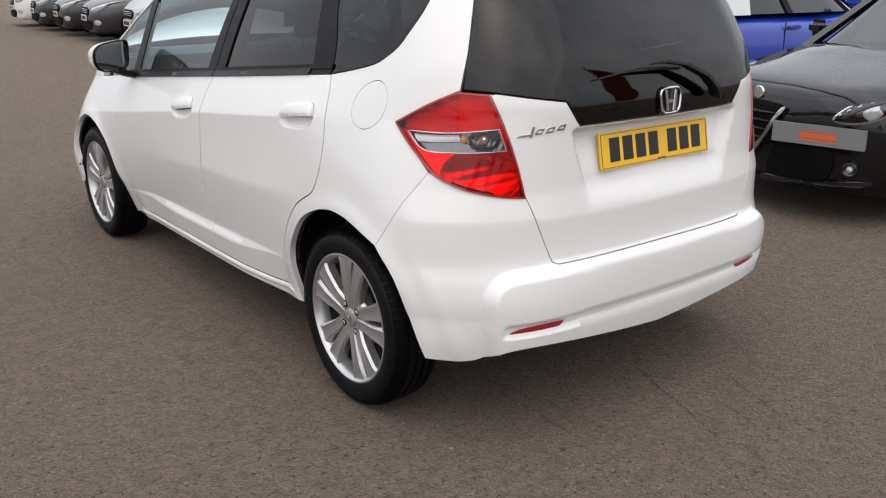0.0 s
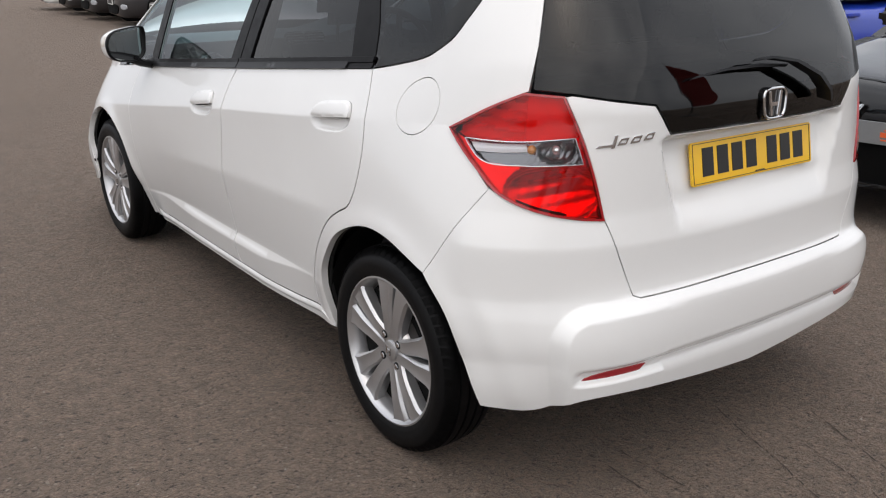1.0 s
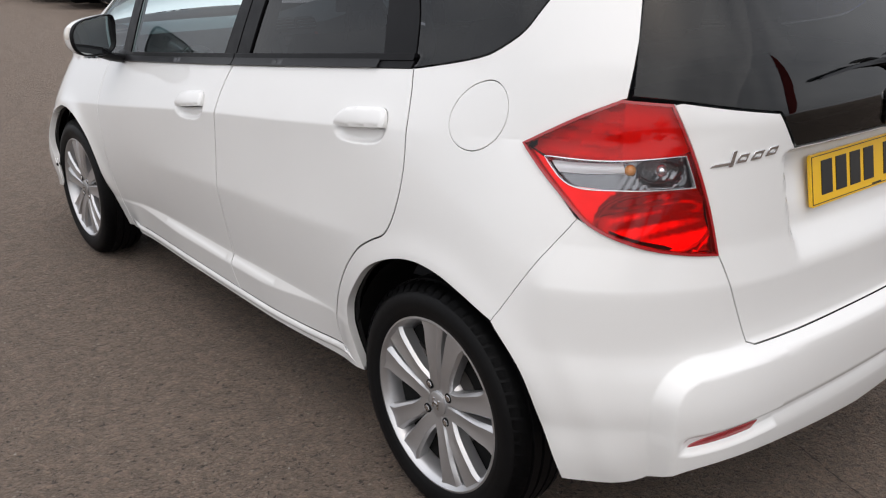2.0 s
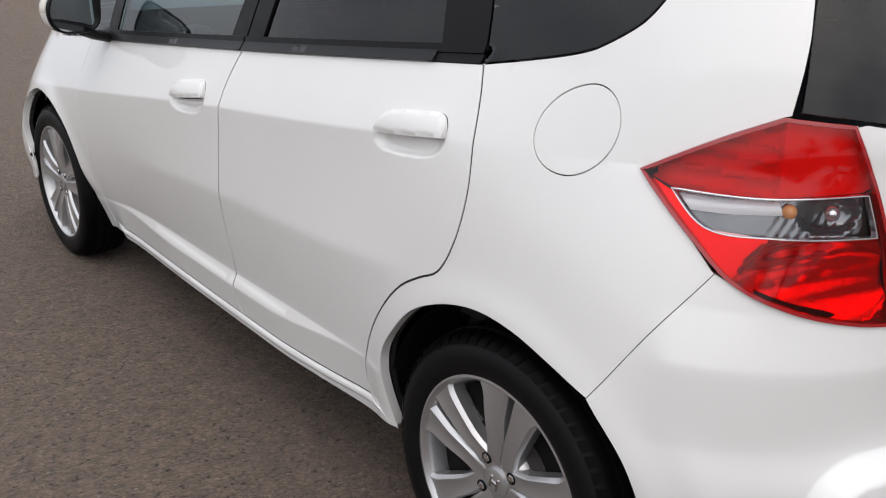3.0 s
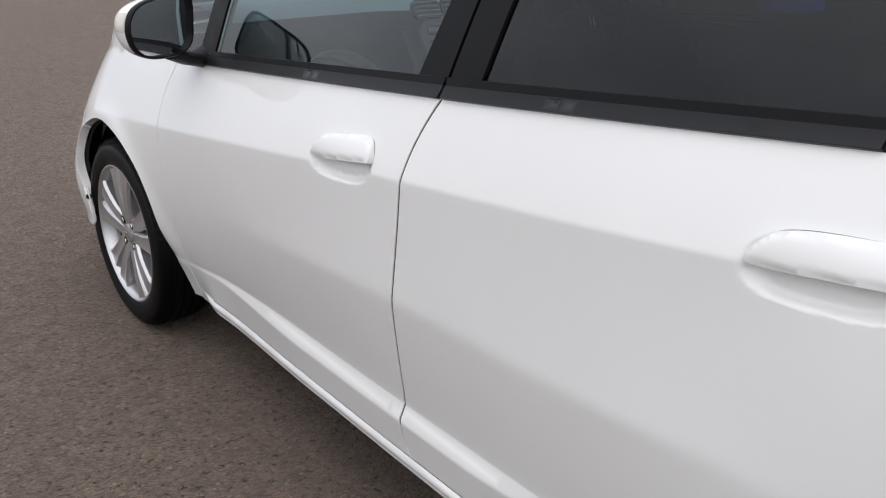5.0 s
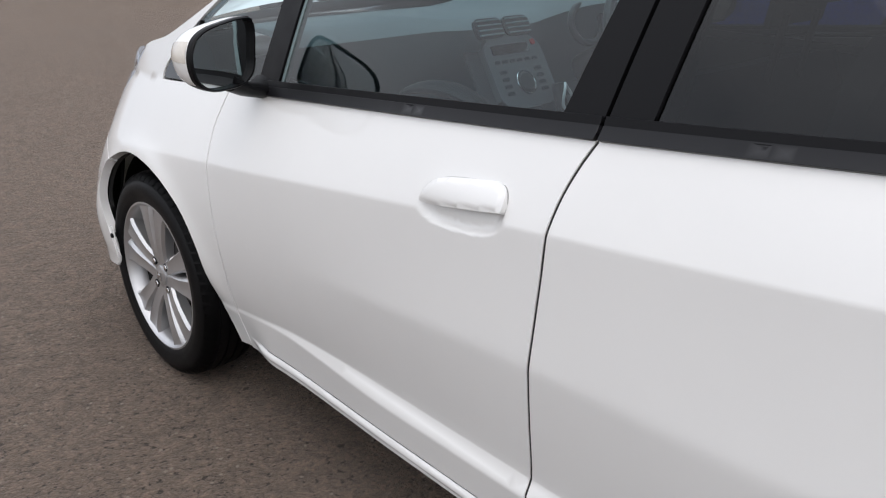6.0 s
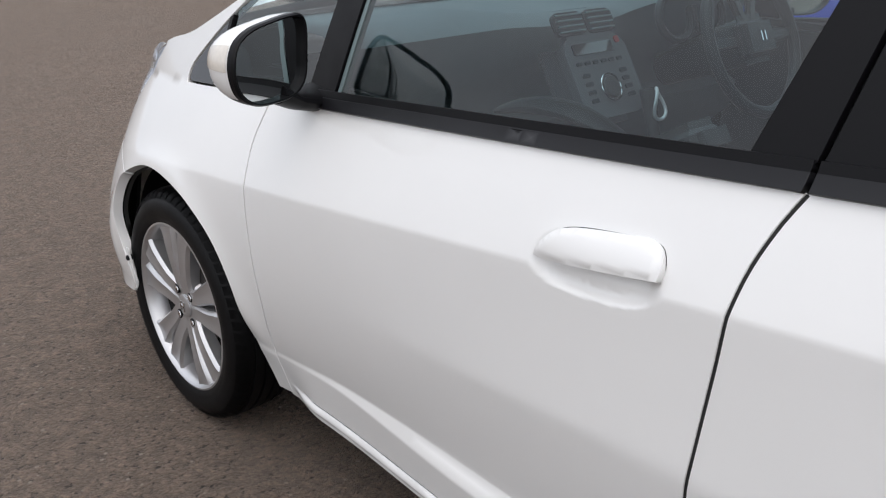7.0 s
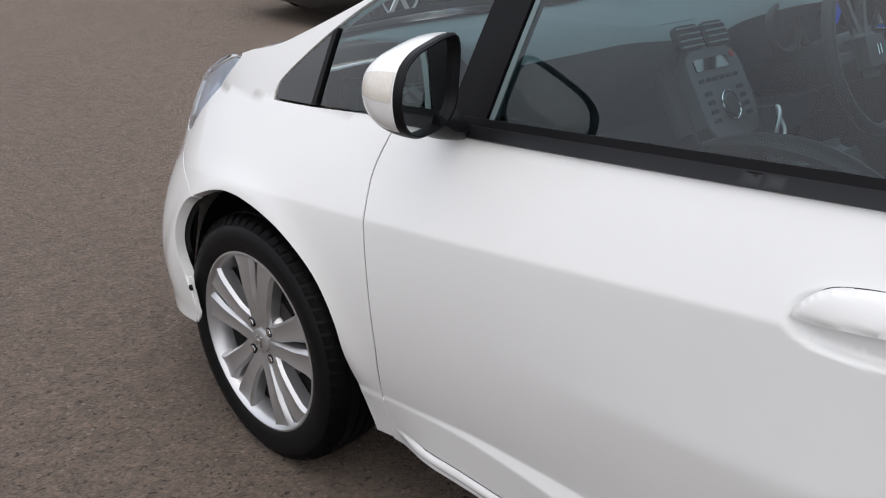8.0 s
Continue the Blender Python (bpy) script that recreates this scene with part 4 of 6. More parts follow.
for cy, cz in HANDLES:
    lean = -0.035 if cy > 1 else 0.0
    grip = spline([(cy + a, cz + b + lean * a) for a, b in HANDLE], corners=(0, 8), step_len=0.0035)

    def bridge(s, z, cz=cz):
        """A smooth bar that spans the shoulder fold."""
        lo, hi = cz - 0.025, cz + 0.045
        f = (z - lo) / (hi - lo)
        x = half_width(s, lo + 0 * z) * (1 - f) + half_width(s, hi + 0 * z) * f + 0.009 * 4 * f * (1 - f)
        return np.stack([-x, s + 0 * z, z + 0 * s], -1)

    def bar(s, z, grip=grip):
        near = edge_distance(grip, np.stack([np.ravel(s), np.ravel(z)], 1)).reshape(np.shape(s))
        return 0.0085 - 0.0045 * (1 - np.clip(near / 0.009, 0, 1)) ** 2
    # a thin dark sheet round the grip stands in for its gap's shade
    panel("handle_gap_shade", grip, GAP, car, gap=-0.0010, lift=0.0006, flange=False, grid=0.012, mirror=True)
    panel("door_handle", grip, PAINT, car, "white pull door handle", gap=0.0, depth=0.016, surf=bar, base=bridge, grid=0.007, mirror=True)

# ---- tail lamps ----
RED_LENS = glass_pane("red_lamp_lens", (0.96, 0.035, 0.035), 1.42)
DEEP_RED = material("deep_red_plastic", (0.36, 0.008, 0.012), rough=0.12, coat=1.0, vary=0.0)
RED_BACK = material("red_reflector", (0.97, 0.38, 0.36), rough=0.34, metal=0.0, vary=0.03, scale=80)
RED_MIRROR = material("bright_red_reflector", (0.95, 0.55, 0.52), rough=0.16, metal=0.85, vary=0.05, scale=60)
GREY_BACK = material("smoky_reflector", (0.22, 0.225, 0.235), rough=0.18, metal=0.85, vary=0.06, scale=70)
PALE_BACK = material("bright_reflector", (0.85, 0.85, 0.87), rough=0.16, metal=0.9, vary=0.02)
SMOKE_LENS = glass_pane("clear_lamp_lens", (0.97, 0.97, 0.98), 1.36)
ORANGE = material("orange_bulb", (0.80, 0.34, 0.10), rough=0.2, coat=1, vary=0.0)
INSERT = [(-0.321, 0.961), (-0.464, 0.962), (-0.609, 0.975), (-0.629, 0.917), (-0.486, 0.911), (-0.380, 0.916)]
insert_out = line(INSERT, closed=True, corners=(0, 2, 3))
ring_out = lamp_out
ring_in = inset(np.array(lamp_out), 0.005)
gl_in = inset(np.array(insert_out), -0.0020)


def lens_surface(s, z):
    return np.full(np.shape(s), 0.006)


def upper_surface(s, z):
    """Stacked ribs at the front, a plain step behind them."""
    m = np.where(s < S_MID, 2 * S_MID - s, s)
    ribs = 0.017 * (((z - 0.05 * m) / 0.023) % 1) ** 2 * step(-0.485, -0.475, m) * step(-0.27, -0.31, m)
    return -0.030 + ribs + 0.014 * step(-0.475, -0.485, m)


def lower_surface(s, z):
    """A deep mirrored cup, gently fluted, between plain cheeks."""
    m = np.where(s < S_MID, 2 * S_MID - s, s)
    cup = np.clip(1 - ((m + 0.56) / 0.125) ** 2 - ((z - 0.845) / 0.075) ** 2, 0, 1) ** 0.6
    flutes = 0.0010 * np.sin(m * 150) + 0.0012 * np.sin(z * 190 + m * 30)
    return -0.010 - 0.034 * cup + flutes * cup


def silver_surface(s, z):
    m = np.where(s < S_MID, 2 * S_MID - s, s)
    cup = -0.022 * np.clip(1 - ((m + 0.565) / 0.05) ** 2 - ((z - 0.945) / 0.03) ** 2, 0, 1) ** 0.5
    fan = 0.003 * np.abs(((m + 0.6 * z) / 0.016) % 1 - 0.5) * step(-0.47, -0.48, m)
    return -0.022 + cup + fan


def strip_lens(s, z):
    m = np.where(s < S_MID, 2 * S_MID - s, s)
    return -0.012 + 0.004 * np.clip(1 - ((z - 0.9475 - 0.03 * (-0.40 - m)) / 0.010) ** 2, 0, 1)


UPPER = [(-0.261, 0.980), (-0.303, 1.001), (-0.395, 1.043), (-0.479, 1.075), (-0.582, 1.070), (-0.624, 0.983), (-0.612, 0.977), (-0.464, 0.964), (-0.321, 0.963)]
LOWER = [(-0.261, 0.980), (-0.319, 0.959), (-0.378, 0.914), (-0.486, 0.909), (-0.631, 0.915), (-0.612, 0.977), (-0.624, 0.983), (-0.659, 0.885), (-0.687, 0.779), (-0.615, 0.786), (-0.515, 0.806), (-0.427, 0.842), (-0.362, 0.897)]
STRIP = [(-0.332, 0.957), (-0.400, 0.957), (-0.486, 0.960), (-0.493, 0.942), (-0.42, 0.938), (-0.352, 0.937)]
for far in (False, True):
    def put(run):
        return [(2 * S_MID - p[0], p[1]) for p in run] if far else run
    holder = panel("tail_lamp", put(ring_out), DEEP_RED, car, "red tail lamp with a clear band", holes=[put(ring_in)], surf=lens_surface, gap=0.0, grid=0.012, depth=0.010)
    panel("red_lens", put(ring_in), RED_LENS, holder, "glossy red lamp lens", surf=lens_surface, holes=[put(gl_in)], gap=0.0, grid=0.02, flange=False)
    panel("clear_lens", put(insert_out), SMOKE_LENS, holder, "clear lamp lens", surf=lens_surface, gap=0.0, grid=0.02, flange=False)
    panel("lens_frame", put(gl_in), PALE_BACK, holder, surf=lens_surface, holes=[put(inset(np.array(insert_out), 0.0))], gap=0.0003, grid=0.02, depth=0.012)
    panel("ribbed_reflector", put(line(UPPER, closed=True, corners=tuple(range(9)))), RED_BACK, holder, surf=upper_surface, gap=0.0, grid=0.0055, flange=False)
    panel("cup_reflector", put(line(LOWER, closed=True, corners=(0, 1, 2, 3, 4, 5, 6, 8))), RED_MIRROR, holder, surf=lower_surface, gap=0.0, grid=0.0065, flange=False)
    panel("smoky_reflector", put(insert_out), GREY_BACK, holder, surf=silver_surface, gap=-0.004, grid=0.006, flange=False)
    panel("light_strip", put(line(STRIP, closed=True, corners=(0, 2, 3, 5))), material("frosted_strip", (0.90, 0.90, 0.92), rough=0.3, coat=0.5, vary=0.03), holder, "frosted white light strip", surf=strip_lens, gap=0.0, grid=0.006, depth=0.008)
    for (bs, bz, br, mt) in ((-0.502, 0.948, 0.011, ORANGE), (-0.565, 0.948, 0.012, PALE_BACK)):
        c = skin(np.array(bs), np.array(bz)) - 0.012 * skin_normal(np.array(bs), np.array(bz))
        bm = bmesh.new()
        bmesh.ops.create_uvsphere(bm, u_segments=16, v_segments=10, radius=br, matrix=Matrix.Translation((-c[0] if far else c[0], c[1], c[2])))
        part("bulb", bm, mt, holder)

# reflectors in the bumper
RED_REFL = material("red_bumper_reflector", (0.34, 0.014, 0.022), rough=0.12, coat=1.0, vary=0.05, scale=400)
REFL = [(-0.630, 0.384), (-0.655, 0.395), (-0.72, 0.402), (-0.812, 0.401), (-0.797, 0.387), (-0.714, 0.384)]
for far in (False, True):
    pts = [(2 * S_MID - a, b) for a, b in REFL] if far else REFL
    panel("bumper_reflector", line(pts, closed=True, corners=(0, 3)), RED_REFL, car, "narrow red bumper reflector", gap=0.0, surf=lambda s, z: np.full(np.shape(s), 0.0145), grid=0.02, depth=0.02)

# ---- number plate, emblem and wiper on the tailgate ----
def box(bm, x, y, z, sx, sy, sz, rot=None):
    return bmesh.ops.create_cube(bm, size=1, matrix=Matrix.LocRotScale((x, y, z), rot, (sx, sy, sz)))


def rounded_plate(w, h, d, r, n=6):
    bm = bmesh.new()
    ring = []
    for cx, cz, a0 in ((w / 2 - r, h / 2 - r, 0), (-w / 2 + r, h / 2 - r, 90), (-w / 2 + r, -h / 2 + r, 180), (w / 2 - r, -h / 2 + r, 270)):
        for k in range(n + 1):
            a = radians(a0 + 90 * k / n)
            ring.append((cx + r * math.cos(a), cz + r * math.sin(a)))
    front = [bm.verts.new((x, -d / 2, z)) for x, z in ring]
    back = [bm.verts.new((x, d / 2, z)) for x, z in ring]
    bm.faces.new(front)
    bm.faces.new(back[::-1])
    for i in range(len(ring)):
        j = (i + 1) % len(ring)
        bm.faces.new((front[i], back[i], back[j], front[j]))
    bmesh.ops.recalc_face_normals(bm, faces=bm.faces)
    return bm


plate = part("number_plate", rounded_plate(0.520, 0.111, 0.006, 0.008), YELLOW, car, "yellow number plate with plain black bars")
plate.matrix_basis = pose(0, -0.5725, 0.8785, -10.5, 0, 0)
bm = bmesh.new()
for x, z, w, h in ((0, 0.0505, 0.505, 0.0016), (0, -0.0505, 0.505, 0.0016), (0.2525, 0, 0.0016, 0.101), (-0.2525, 0, 0.0016, 0.101)):
    box(bm, x, -0.0034, z, w, 0.0012, h)
part("plate_border", bm, BLACK_INK, plate)
for x in (-0.186, -0.126, -0.066, -0.006, 0.085, 0.145, 0.205):
    bm = bmesh.new()
    box(bm, x - 0.009, -0.0036, 0.002, 0.044, 0.0016, 0.073)
    part("character_bar", bm, BLACK_INK, plate)
bm = bmesh.new()
box(bm, 0.02, -0.0036, -0.0475, 0.04, 0.0014, 0.003)
part("maker_bar", bm, BLACK_INK, plate)

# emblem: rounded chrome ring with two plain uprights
def tube_ring(points, r, segs=8):
    cu = bpy.data.curves.new("ring", "CURVE")
    cu.dimensions, cu.bevel_depth, cu.bevel_resolution = "3D", r, 3
    sp = cu.splines.new("POLY")
    sp.points.add(len(points) - 1)
    for q, c in zip(sp.points, points):
        q.co = (*c, 1)
    sp.use_cyclic_u = True
    ob = new("ring", cu)
    me = bpy.data.meshes.new_from_object(ob.evaluated_get(bpy.context.evaluated_depsgraph_get()))
    bpy.data.objects.remove(ob)
    bm = bmesh.new()
    bm.from_mesh(me)
    return bm


loop = []
for k in range(48):
    a = 2 * math.pi * k / 48
    c, s_ = math.cos(a), math.sin(a)
    xx = 0.046 * math.copysign(abs(c) ** 0.5, c)
    zz = 0.038 * math.copysign(abs(s_) ** 0.5, s_)
    loop.append((xx * (1 + 0.10 * zz / 0.038), 0, zz))
emblem = part("emblem", tube_ring(loop, 0.0042), CHROME, car, "chrome emblem ring on the tailgate")
emblem.matrix_basis = pose(0, -0.618, 1.018, -4, 0, 0)
for sx in (-1, 1):
    bm = bmesh.new()
    box(bm, sx * 0.019, 0, 0, 0.011, 0.007, 0.066, Matrix.Rotation(radians(sx * 9), 3, "Y"))
    bmesh.ops.bevel(bm, geom=bm.edges[:], offset=0.002, segments=2, affect="EDGES")
    part("emblem_upright", bm, CHROME, emblem)
bm = bmesh.new()
box(bm, 0, 0.001, -0.002, 0.034, 0.005, 0.010)
part("emblem_link", bm, CHROME, emblem)
part("emblem_seat", rounded_plate(0.098, 0.085, 0.012, 0.02), GLOSS, emblem).matrix_basis = pose(0, 0.010, 0)

# slanting chrome strokes where the model name stands
mark = new("model_badge")
mark.parent = car
mark["label"] = "slanted chrome strokes of a badge"
for k, (a, b, w, h) in enumerate(((-0.674, 0.9545, 0.040, 0.006), (-0.699, 0.966, 0.010, 0.030), (-0.722, 0.9655, 0.024, 0.016), (-0.757, 0.9685, 0.026, 0.016), (-0.794, 0.973, 0.026, 0.016))):
    poly = [(a + w / 2 - 0.006, b - h / 2), (a - w / 2 - 0.004, b - h / 2 + w * 0.08), (a - w / 2 - 0.012, b + h / 2 + w * 0.08), (a + w / 2 - 0.014, b + h / 2)]
    hole = []
    if k >= 2:
        q = np.array(poly)
        hole = [q.mean(0) + (q - q.mean(0)) * np.array([0.62, 0.42])]
    panel("badge_stroke", np.array(poly), CHROME, mark, gap=0.0, lift=0.003, grid=0.008, depth=0.004, holes=hole)

# rear wiper
wiper = part("rear_wiper", from_lists(*lathe([(0, 0.0), (0, 0.024), (0.012, 0.027), (0.035, 0.024), (0.035, 0.0)], 0, 0, 20)), TRIM, car, "black rear wiper arm and blade")
wiper.matrix_basis = pose(0.188, -0.600, 1.022, 0, 0, 90)


def strip_along(points, widths, depth, mat, name, parent):
    bm = bmesh.new()
    rows = []
    n = len(points)
    for i, (p, w) in enumerate(zip(points, widths)):
        p = Vector(p)
        a, b = Vector(points[max(0, i - 1)]), Vector(points[min(n - 1, i + 1)])
        t = (b - a).normalized()
        out = Vector((0, -1, 0.35)).normalized()
        up = t.cross(out).normalized()
        rows.append([bm.verts.new(p + up * w * u + out * d) for u, d in ((-1, 0), (-0.8, depth * 0.8), (0, depth), (0.8, depth * 0.8), (1, 0))])
    for i in range(n - 1):
        for k in range(5):
            m = (k + 1) % 5
            bm.faces.new((rows[i][k], rows[i + 1][k], rows[i + 1][m], rows[i][m]))
    bm.faces.new(rows[0])
    bm.faces.new(rows[-1][::-1])
    bmesh.ops.recalc_face_normals(bm, faces=bm.faces)
    return part(name, bm, mat, parent)


inv = wiper.matrix_basis.inverted()
arm = [(0.200, -0.634, 1.012), (0.180, -0.640, 1.042), (0.128, -0.640, 1.082), (0.035, -0.632, 1.121), (-0.05, -0.624, 1.134), (-0.11, -0.618, 1.132)]
strip_along([inv @ Vector(p) for p in arm], [0.021, 0.021, 0.019, 0.015, 0.012, 0.010], 0.020, TRIM, "wiper_arm", wiper)
blade = [(0.03, -0.606, 1.108), (-0.09, -0.608, 1.116), (-0.21, -0.602, 1.112), (-0.315, -0.592, 1.098)]
strip_along([inv @ Vector(p) for p in blade], [0.010, 0.013, 0.012, 0.006], 0.022, TRIM, "wiper_blade", wiper)

# ---- door mirrors ----
FACE_EDGE = spline([(0.088, 0.068), (0.097, 0.050), (0.095, 0.0), (0.088, -0.042), (0.064, -0.064), (0.0, -0.071), (-0.052, -0.064), (-0.084, -0.042), (-0.096, -0.010), (-0.094, 0.018), (-0.080, 0.042), (-0.050, 0.058), (0.0, 0.067), (0.060, 0.072)], step_len=0.004)
FACE_TURN = np.unwrap(np.arctan2(FACE_EDGE[:, 1], FACE_EDGE[:, 0]))
FACE_TURN, FACE_FAR = (FACE_TURN[::-1], np.hypot(FACE_EDGE[:, 0], FACE_EDGE[:, 1])[::-1])


def mirror_section(a, t):
    """Outline of the housing at depth t (0 at the glass, 1 at the nose)."""
    k = (1 - t ** 2.4) ** 0.5
    r = float(np.interp(a, FACE_TURN, FACE_FAR, period=2 * math.pi))
    x, z = r * math.cos(a), r * math.sin(a)
    return Vector((x * (0.25 + 0.75 * k), t * 0.092, z * (0.15 + 0.85 * k)))


def mirror_shell(lo, hi, t0, t1, n=40, rows=12, grow=0.0):
    bm = bmesh.new()
    grid = []
    for i in range(n + 1):
        a = radians(lo + (hi - lo) * i / n)
        grid.append([bm.verts.new(mirror_section(a, t0 + (t1 - t0) * j / rows) * (1 + grow)) for j in range(rows + 1)])
    for i in range(n):
        for j in range(rows):
            bm.faces.new((grid[i][j], grid[i + 1][j], grid[i + 1][j + 1], grid[i][j + 1]))
    bmesh.ops.remove_doubles(bm, verts=bm.verts, dist=1e-5)
    bmesh.ops.recalc_face_normals(bm, faces=bm.faces)
    c = sum((f.calc_center_median().y for f in bm.faces)) / len(bm.faces)
    f = max(bm.faces, key=lambda q: abs(q.calc_center_median().z))
    if f.normal.z * f.calc_center_median().z < 0:
        bmesh.ops.reverse_faces(bm, faces=bm.faces)
    return bm


INDICATOR = material("indicator_lens", (0.66, 0.62, 0.56), rough=0.15, coat=1.0, vary=0.12, scale=120)


def door_mirror(flip):
    ob = part("door_mirror", mirror_shell(0, 360, 0.0, 0.10, 60, 4), TRIM, car, "door mirror with white cap and black rim")
    part("mirror_cap", mirror_shell(-20, 214, 0.10, 1.0, 50, 14), PAINT, ob, "white mirror cap")
    part("mirror_underside", mirror_shell(214, 340, 0.10, 1.0, 30, 14), TRIM, ob)
    part("indicator", mirror_shell(156, 182, 0.12, 0.78, 14, 10, 0.012), INDICATOR, ob, "clear side indicator in the mirror cap")
    bm = bmesh.new()
    rim = [[bm.verts.new(Vector((q.x * f, y, q.z * f))) for q in [mirror_section(2 * math.pi * k / 60, 0) for k in range(60)]] for f, y in ((1.0, 0.0), (0.965, -0.004), (0.925, -0.003), (0.905, 0.010))]
    for r0, r1 in zip(rim, rim[1:]):
        for k in range(60):
            bm.faces.new((r0[k], r0[(k + 1) % 60], r1[(k + 1) % 60], r1[k]))
    bmesh.ops.recalc_face_normals(bm, faces=bm.faces)
    part("mirror_rim", bm, TRIM, ob)
    bm = bmesh.new()
    n = 60
    rings = []
    for q in (1.0, 0.66, 0.33):
        rings.append([bm.verts.new((mirror_section(2 * math.pi * k / n, 0).x * 0.912 * q, 0.0075 - 0.002 * (1 - q * q), mirror_section(2 * math.pi * k / n, 0).z * 0.912 * q)) for k in range(n)])
    mid = bm.verts.new((0, 0.0055, 0))
    for r0, r1 in zip(rings, rings[1:]):
        for k in range(n):
            bm.faces.new((r0[k], r0[(k + 1) % n], r1[(k + 1) % n], r1[k]))
    for k in range(n):
        bm.faces.new((rings[-1][k], rings[-1][(k + 1) % n], mid))
    part("mirror_glass", bm, MIRROR, ob, "mirror glass")
    bm = bmesh.new()
    foot = [((0.035, 0.03, -0.060), 0.030, 0.022), ((0.075, 0.025, -0.082), 0.034, 0.017), ((0.120, 0.02, -0.092), 0.040, 0.018), ((0.150, 0.02, -0.088), 0.045, 0.026)]
    rows = []
    for (x, y, z), dy, dz in foot:
        rows.append([bm.verts.new((x, y + dy * math.cos(a), z + dz * math.sin(a))) for a in [2 * math.pi * k / 14 for k in range(14)]])
    for r0, r1 in zip(rows, rows[1:]):
        for k in range(14):
            bm.faces.new((r0[k], r0[(k + 1) % 14], r1[(k + 1) % 14], r1[k]))
    bm.faces.new(rows[0])
    bm.faces.new(rows[-1])
    bmesh.ops.recalc_face_normals(bm, faces=bm.faces)
    part("mirror_foot", bm, TRIM, ob, "black mirror foot")
    m = pose(-0.886, 1.850, 1.022, 0, 0, 19)
    ob.matrix_basis = (Matrix.Diagonal((-1, 1, 1, 1)) @ m) if flip else m
    return ob


door_mirror(False)
door_mirror(True)


# ---- the cabin ----
def dash_mesh():
    """Dashboard: one profile swept across the car, with a hood over the dials."""
    prof = [(2.60, 0.97), (2.45, 1.00), (2.25, 1.022), (2.08, 1.035), (1.985, 1.030), (1.945, 1.005), (1.945, 0.955), (1.965, 0.90), (2.00, 0.86), (2.00, 0.80), (1.94, 0.775), (1.95, 0.70), (2.05, 0.60), (2.20, 0.45)]
    verts, faces, n, cols = [], [], len(prof), 48
    for i in range(cols + 1):
        x = -0.70 + 1.40 * i / cols
        hood = math.exp(-((x - 0.36) / 0.17) ** 4)
        mid = math.exp(-((x + 0.02) / 0.17) ** 4)
        for k, (y, z) in enumerate(prof):
            near = 1 if 3 <= k <= 6 else 0
            wave = 0.010 * math.cos(x * 4.5)
            dy = -0.10 * hood * (1 if k in (4, 5) else 0.4 * near) - 0.05 * mid * near + 0.30 * (abs(x) / 0.7) ** 4 * (1 if k < 2 else 0) * -0.4
            verts.append((x, y + dy + wave, z + 0.045 * hood * (1 if 2 <= k <= 5 else 0) - 0.025 * mid * (1 if k == 3 else 0)))
    for i in range(cols):
        for k in range(n - 1):
            faces.append((i * n + k, (i + 1) * n + k, (i + 1) * n + k + 1, i * n + k + 1))
    return from_lists(verts, faces)


cabin_dash = part("dashboard", dash_mesh(), DASH, car, "grey moulded dashboard", angle=50)
# centre stack with vents, radio and heater dial; its face leans back
CABIN_MID = material("mid_grey_plastic", (0.10, 0.108, 0.115), rough=0.5, vary=0.05)
stack = part("centre_stack", soft_box(0.25, 0.10, 0.29, 0.045, 4), CABIN_MID, cabin_dash, "grey centre console stack")
stack.matrix_basis = pose(-0.025, 1.900, 0.900, -32, 0, 0)
FACE = -0.051
face = part("radio_face", rounded_plate(0.215, 0.20, 0.006, 0.05), material("radio_face_plastic", (0.11, 0.115, 0.125), rough=0.45, vary=0.04), stack)
face.matrix_basis = pose(0, FACE, -0.038)
for x in (-0.052, 0.052):
    vent = part("air_vent", rounded_plate(0.100, 0.056, 0.01, 0.018), CABIN_DARK, stack, "dark air vent")
    vent.matrix_basis = pose(x - 0.005, FACE + 0.001, 0.092)
    for k in range(4):
        bm = bmesh.new()
        box(bm, 0, -0.007, -0.02 + k * 0.0135, 0.084, 0.006, 0.003)
        part("vent_slat", bm, CABIN_GREY, vent)
display = part("radio_display", rounded_plate(0.135, 0.026, 0.006, 0.004), GLOSS, stack)
display.matrix_basis = pose(-0.012, FACE - 0.003, 0.028)
for k in range(6):
    b = part("radio_button", rounded_plate(0.018, 0.009, 0.006, 0.003), CABIN_DARK, stack)
    b.matrix_basis = pose(-0.075 + k * 0.028, FACE - 0.003, -0.006)
for k in range(8):
    b = part("radio_button", rounded_plate(0.024, 0.010, 0.006, 0.003), CABIN_DARK, stack)
    b.matrix_basis = pose(-0.066 + (k % 2) * 0.13, FACE - 0.003, -0.035 - 0.02 * (k // 2))
hazard = part("hazard_button", rounded_plate(0.016, 0.016, 0.006, 0.005), material("hazard_red", (0.4, 0.03, 0.03), rough=0.4, vary=0), stack)
hazard.matrix_basis = pose(0.080, FACE - 0.003, 0.040)
dial = part("heater_dial", from_lists(*lathe([(0, 0.0), (0, 0.024), (0.004, 0.027), (0.014, 0.027), (0.014, 0.0)], 0, 0, 32)), CABIN_DARK, stack)
dial.matrix_basis = pose(0.0, FACE - 0.012, -0.070, 0, 0, 90)
loop = [(0.032 * math.cos(a), 0, 0.032 * math.sin(a)) for a in [2 * math.pi * k / 40 for k in range(40)]]
part("dial_ring", tube_ring(loop, 0.0022), CHROME, stack).matrix_basis = pose(0.0, FACE - 0.008, -0.070)
